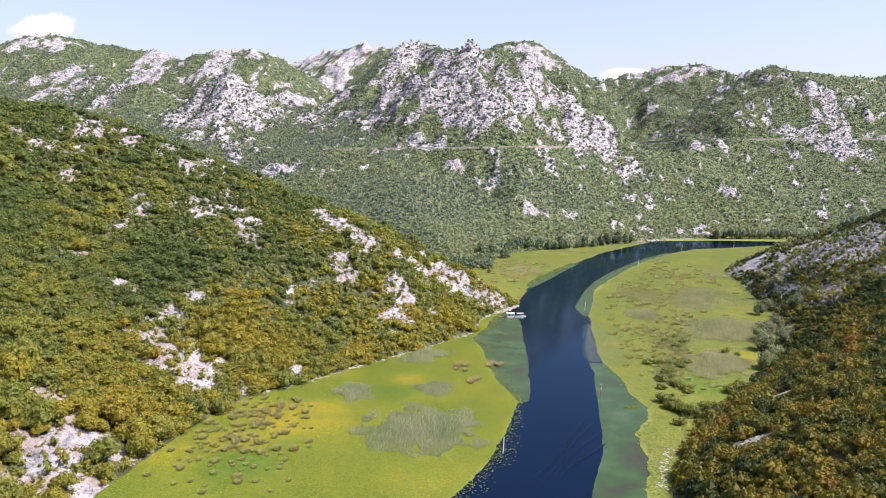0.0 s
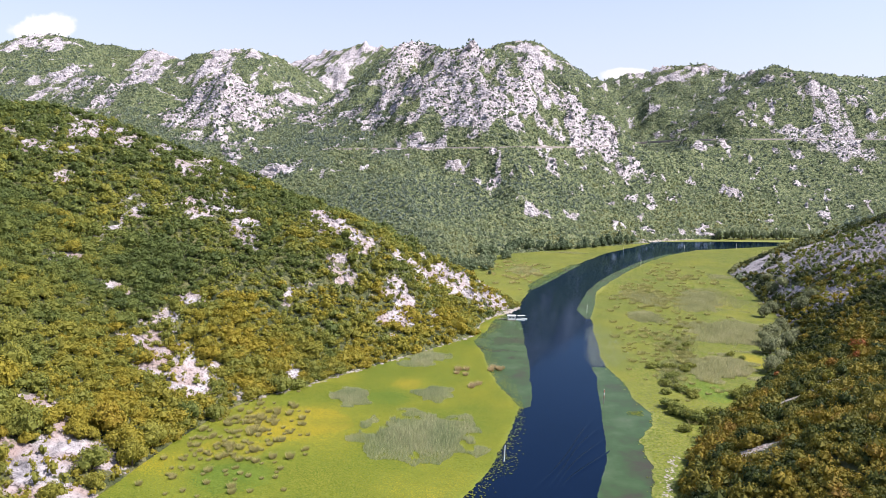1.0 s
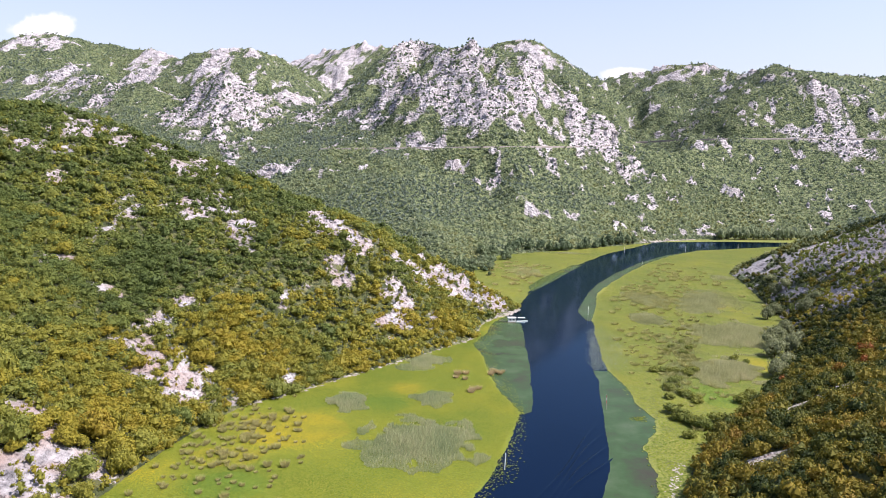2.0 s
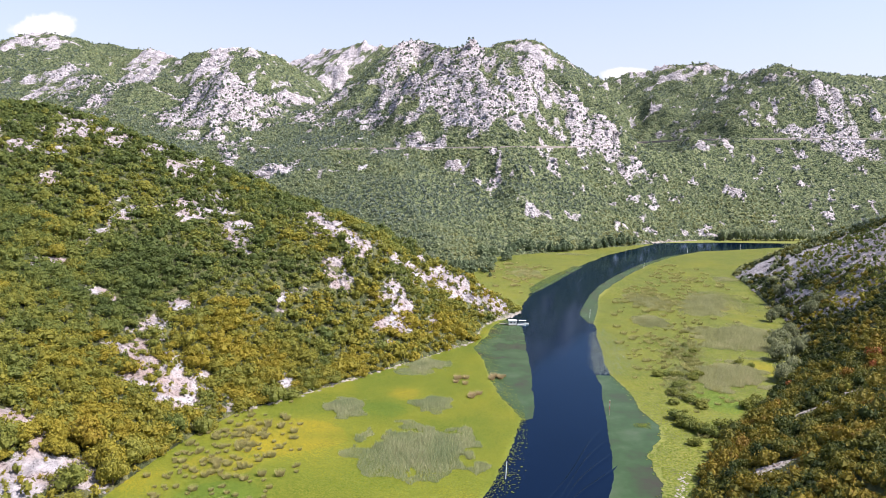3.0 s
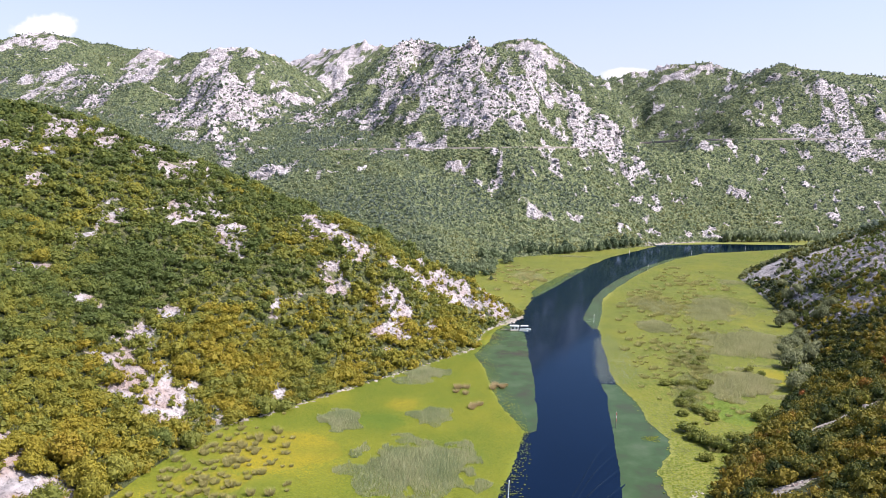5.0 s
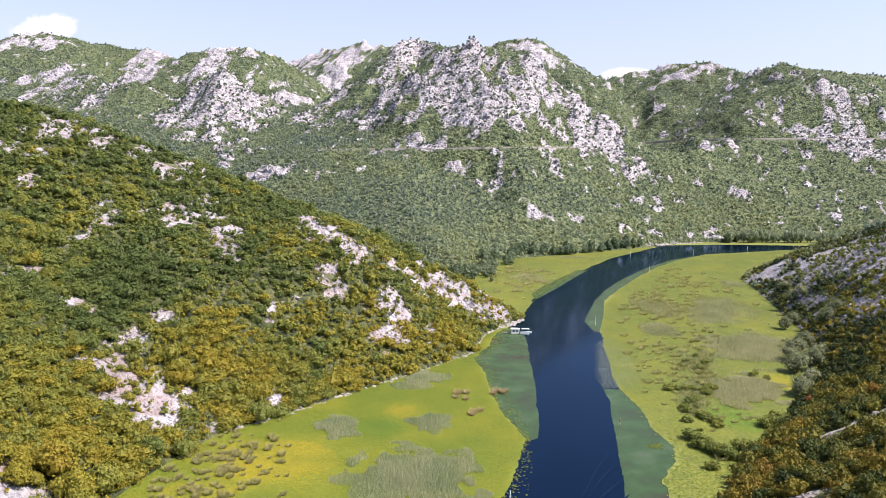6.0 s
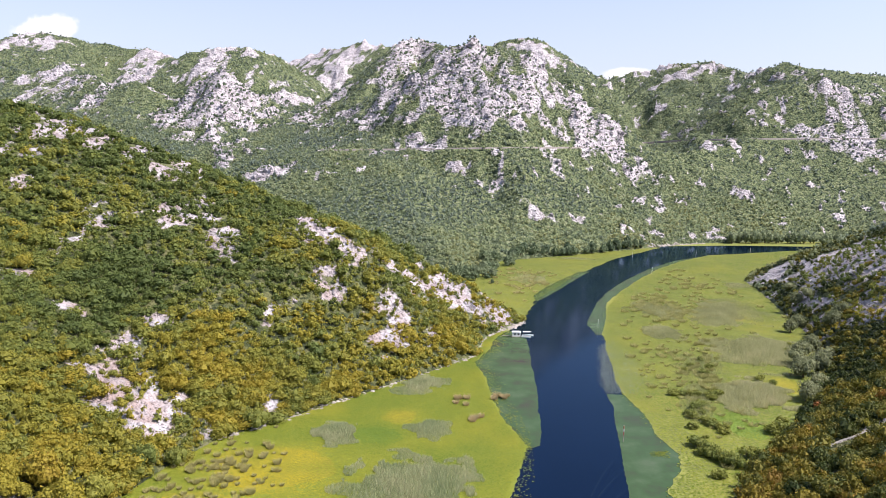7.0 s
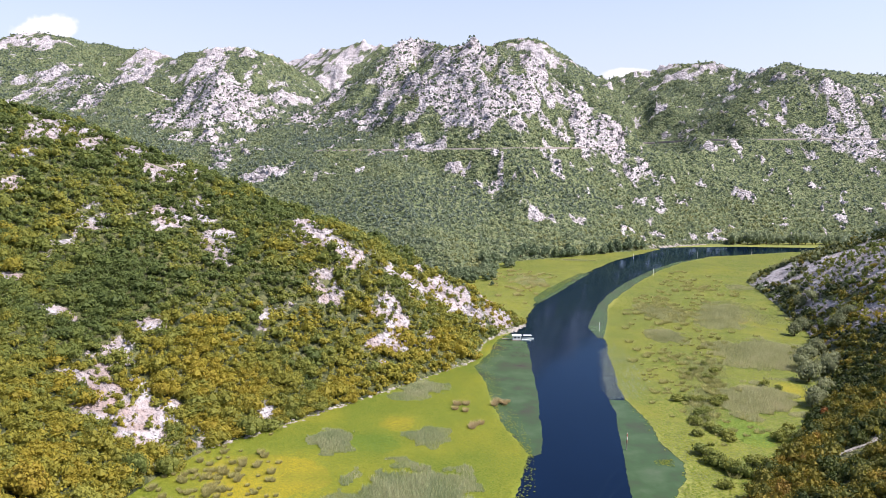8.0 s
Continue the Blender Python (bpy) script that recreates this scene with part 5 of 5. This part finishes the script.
def moored_boat(x, y, turn, label, length, canopy):
    base = tagged(new("moored_boat"), label, "boat", "moored boats")
    bm = bmesh.new()
    stations = 9
    rings = []
    for k in range(stations):
        t = k / (stations - 1)
        half = 0.85 * min(1, 0.75 + t) * math.sqrt(max(0.0, 1 - max(0, (t - 0.45) / 0.55) ** 2.2)) + 0.02
        rise = 0.25 * max(0, t - 0.5) ** 1.5
        rings.append([bm.verts.new((length * (t - 0.5), s * half, z + rise)) for s, z in ((-1, 0.55), (-0.75, -0.1), (0, -0.22), (0.75, -0.1), (1, 0.55), (0.86, 0.53), (0.62, 0.08), (0, 0.03), (-0.62, 0.08), (-0.86, 0.53))])
    for a, b in zip(rings, rings[1:]):
        for i in range(10):
            bm.faces.new((a[i], b[i], b[(i + 1) % 10], a[(i + 1) % 10]))
    bm.faces.new(rings[0])
    bm.faces.new(rings[-1][::-1])
    bmesh.ops.recalc_face_normals(bm, faces=bm.faces)
    part("hull", bm, HULL, base, "pale painted hull")
    for k in range(3):
        bm = bmesh.new()
        box(bm, -length * 0.32 + k * length * 0.22, -length * 0.32 + k * length * 0.22 + 0.3, -0.68, 0.68, 0.36, 0.42, 0.01)
        part("thwart", bm, GREY_WOOD, base, "wooden bench")
    if canopy:
        roof = None
        bm = bmesh.new()
        box(bm, -length * 0.4, length * 0.25, -0.85, 0.85, 1.9, 1.97, 0.02)
        roof = part("canopy", bm, WHITE, base, "flat white sun canopy")
        for sx in (-0.38, 0.23):
            for sy in (-0.75, 0.75):
                bm = bmesh.new()
                limb(bm, (length * sx, sy, 0.5), (length * sx, sy, 1.92), 0.03, 0.03, 8)
                part("canopy_post", bm, GREY_WOOD, base)
    bm = bmesh.new()
    box(bm, -length * 0.5 - 0.3, -length * 0.5, -0.18, 0.18, 0.1, 0.85, 0.04)
    part("outboard_motor", bm, DARK, base, "dark outboard motor")
    base.matrix_basis = pose(x, y, 0.05, 0, 0, turn)


floating_hut(19.6, 388.5, 4)
moored_boat(25.0, 390.6, 8, "pale open boat with a white sun canopy", 5.6, True)
moored_boat(24.0, 387.4, 2, "pale open rowing boat beside the floating hut", 4.4, False)


def jetty():
    base = tagged(new("jetty"), "short dark plank jetty from shore to the hut", "jetty")
    for k in range(9):
        bm = bmesh.new()
        box(bm, -2.2 + 0.5 * k, -1.76 + 0.5 * k, -0.45, 0.45, 0.42, 0.48)
        part("plank", bm, GREY_WOOD, base)
    for sx in (-1.9, 0.0, 1.9):
        bm = bmesh.new()
        limb(bm, (sx, 0, -1.6), (sx, 0, 0.42), 0.08, 0.08, 8)
        part("pile", bm, GREY_WOOD, base)
    base.matrix_basis = pose(15.2, 388.4, 0, 0, 0, 3)


jetty()


# ---------------------------------------------------------------- mountain road, hill track and shore stones
def mountain_road(width):
    """A narrow road on a bench along the mountainside, with a low pale bank above it."""
    zs = road_level(ROAD_X) + 0.35
    sections = [(-width * 0.75, -1.5), (-width * 0.5, 0.0), (width * 0.5, 0.05), (width * 0.9, 1.3)]
    v = np.concatenate([np.stack([ROAD_X, ROAD_Y + dy, zs + dz], 1) for dy, dz in sections])
    n = len(ROAD_X)
    f = [(s * n + i, s * n + i + 1, (s + 1) * n + i + 1, (s + 1) * n + i) for s in range(len(sections) - 1) for i in range(n - 1)]
    tagged(new("road", mesh_from("road", v, np.array(f), ROAD, 4)), "narrow pale road cut along the mountainside", "road", kind="structure")


ROAD = plain("pale_road", (0.24, 0.215, 0.20), 0.95, 0.4, 6)
mountain_road(2.3)


def track(points, width, label):
    """A stony track that lies on the hillside."""
    v = []
    for k, (x, y) in enumerate(points):
        a, b = points[max(k - 1, 0)], points[min(k + 1, len(points) - 1)]
        dx, dy = b[0] - a[0], b[1] - a[1]
        d = math.hypot(dx, dy)
        for s in (-1, 0, 1):
            w = width * (0.45 + 1.1 * float(fbm(x + 3.0 * s, y, 3.0, 2, 5)))
            px, py = x - s * w * dy / d, y + s * w * dx / d
            v.append((px, py, float(terrain(np.array([px]), np.array([py]))[0][0]) + 0.25 + 0.1 * (s == 0)))
    f = [(3 * k + s, 3 * k + s + 1, 3 * k + s + 4, 3 * k + s + 3) for k in range(len(points) - 1) for s in (0, 1)]
    tagged(new("track", mesh_from("track", v, np.array(f), STONE, 4)), label, "path", kind="structure")


track(TRACK_HIGH, 0.8, "pale stony track across the wooded hillside")
track(TRACK_LOW, 0.32, "pale stony track across the wooded hillside")


def shore_stones(name, line, count, wide, size, seed, label):
    rng = np.random.RandomState(seed)
    t = rng.rand(count) * (len(line) - 1)
    i = np.minimum(t.astype(int), len(line) - 2)
    f = (t - i)[:, None]
    p = np.array(line)[i] * (1 - f) + np.array(line)[i + 1] * f + wide * rng.normal(size=(count, 2))
    z = np.maximum(terrain(p[:, 0], p[:, 1])[0], 0.0)
    s = size * (0.4 + rng.rand(count) ** 2)
    v, faces, own = gather(ROUGH, np.stack([p[:, 0], p[:, 1], z + 0.1], 1), s, s * 0.7, np.zeros(count), seed)
    tagged(new(name, mesh_from(name, v, faces, STONE, 3)), label, "stones", kind="stuff")


shore_stones("shore_stones", [(-73, 247), (-58, 266), (-38, 294), (-17, 324), (0, 349), (5, 384), (15, 402), (24, 420), (22, 438)], 420, 0.7, 0.8, 91, "white stones along the waterline")
shore_stones("shore_stones", [(17, 404), (24, 419), (23, 432)], 160, 0.8, 1.0, 92, "white boulders at the tip of the headland")
shore_stones("shore_stones", [(49, 186), (53, 200), (58, 214)], 120, 0.7, 0.55, 93, "grey boulders at the foot of the hill")
shore_stones("track_stones", TRACK_HIGH, 150, 0.5, 0.55, 95, "pale loose stones along the hill track")
shore_stones("track_stones", TRACK_LOW, 110, 0.6, 0.5, 96, "pale loose stones along the lower hill track")
shore_stones("shore_stones", [(165, 776), (191, 803), (231, 828)], 260, 1.0, 1.6, 94, "pale stones along the far waterline")


# ---------------------------------------------------------------- fading wake on the river
def wake_wave(points, wide, high):
    """A long low swell left by a passing boat."""
    v, shape = [], [(-1, -0.02), (-0.45, 0.5), (0, 1.0), (0.3, 0.55), (0.6, -0.02)]
    for k, (x, y) in enumerate(points):
        a, b = points[max(k - 1, 0)], points[min(k + 1, len(points) - 1)]
        d = math.hypot(b[0] - a[0], b[1] - a[1])
        nx, ny = -(b[1] - a[1]) / d, (b[0] - a[0]) / d
        fade = math.sin(math.pi * (k + 0.5) / len(points))
        v += [(x + nx * wide * s, y + ny * wide * s, 0.004 + max(high * fade * t, -0.002)) for s, t in shape]
    m = len(shape)
    f = [(m * k + s, m * (k + 1) + s, m * (k + 1) + s + 1, m * k + s + 1) for k in range(len(points) - 1) for s in range(m - 1)]
    tagged(new("wake", mesh_from("wake", v, np.array(f), WATER, 4, True)), "low swell of a boat's wake on the river", "wake", kind="structure")


for k in range(4):
    start, end = Vector((14 + 2.6 * k, 183 + 0.5 * k)), Vector((42.5 - 0.6 * k, 246 - 9 * k))
    wake_wave([tuple(start.lerp(end, i / 24) + Vector((1.2 * math.sin(i * 0.22 + k), 0))) for i in range(25)], 0.9, 0.13)
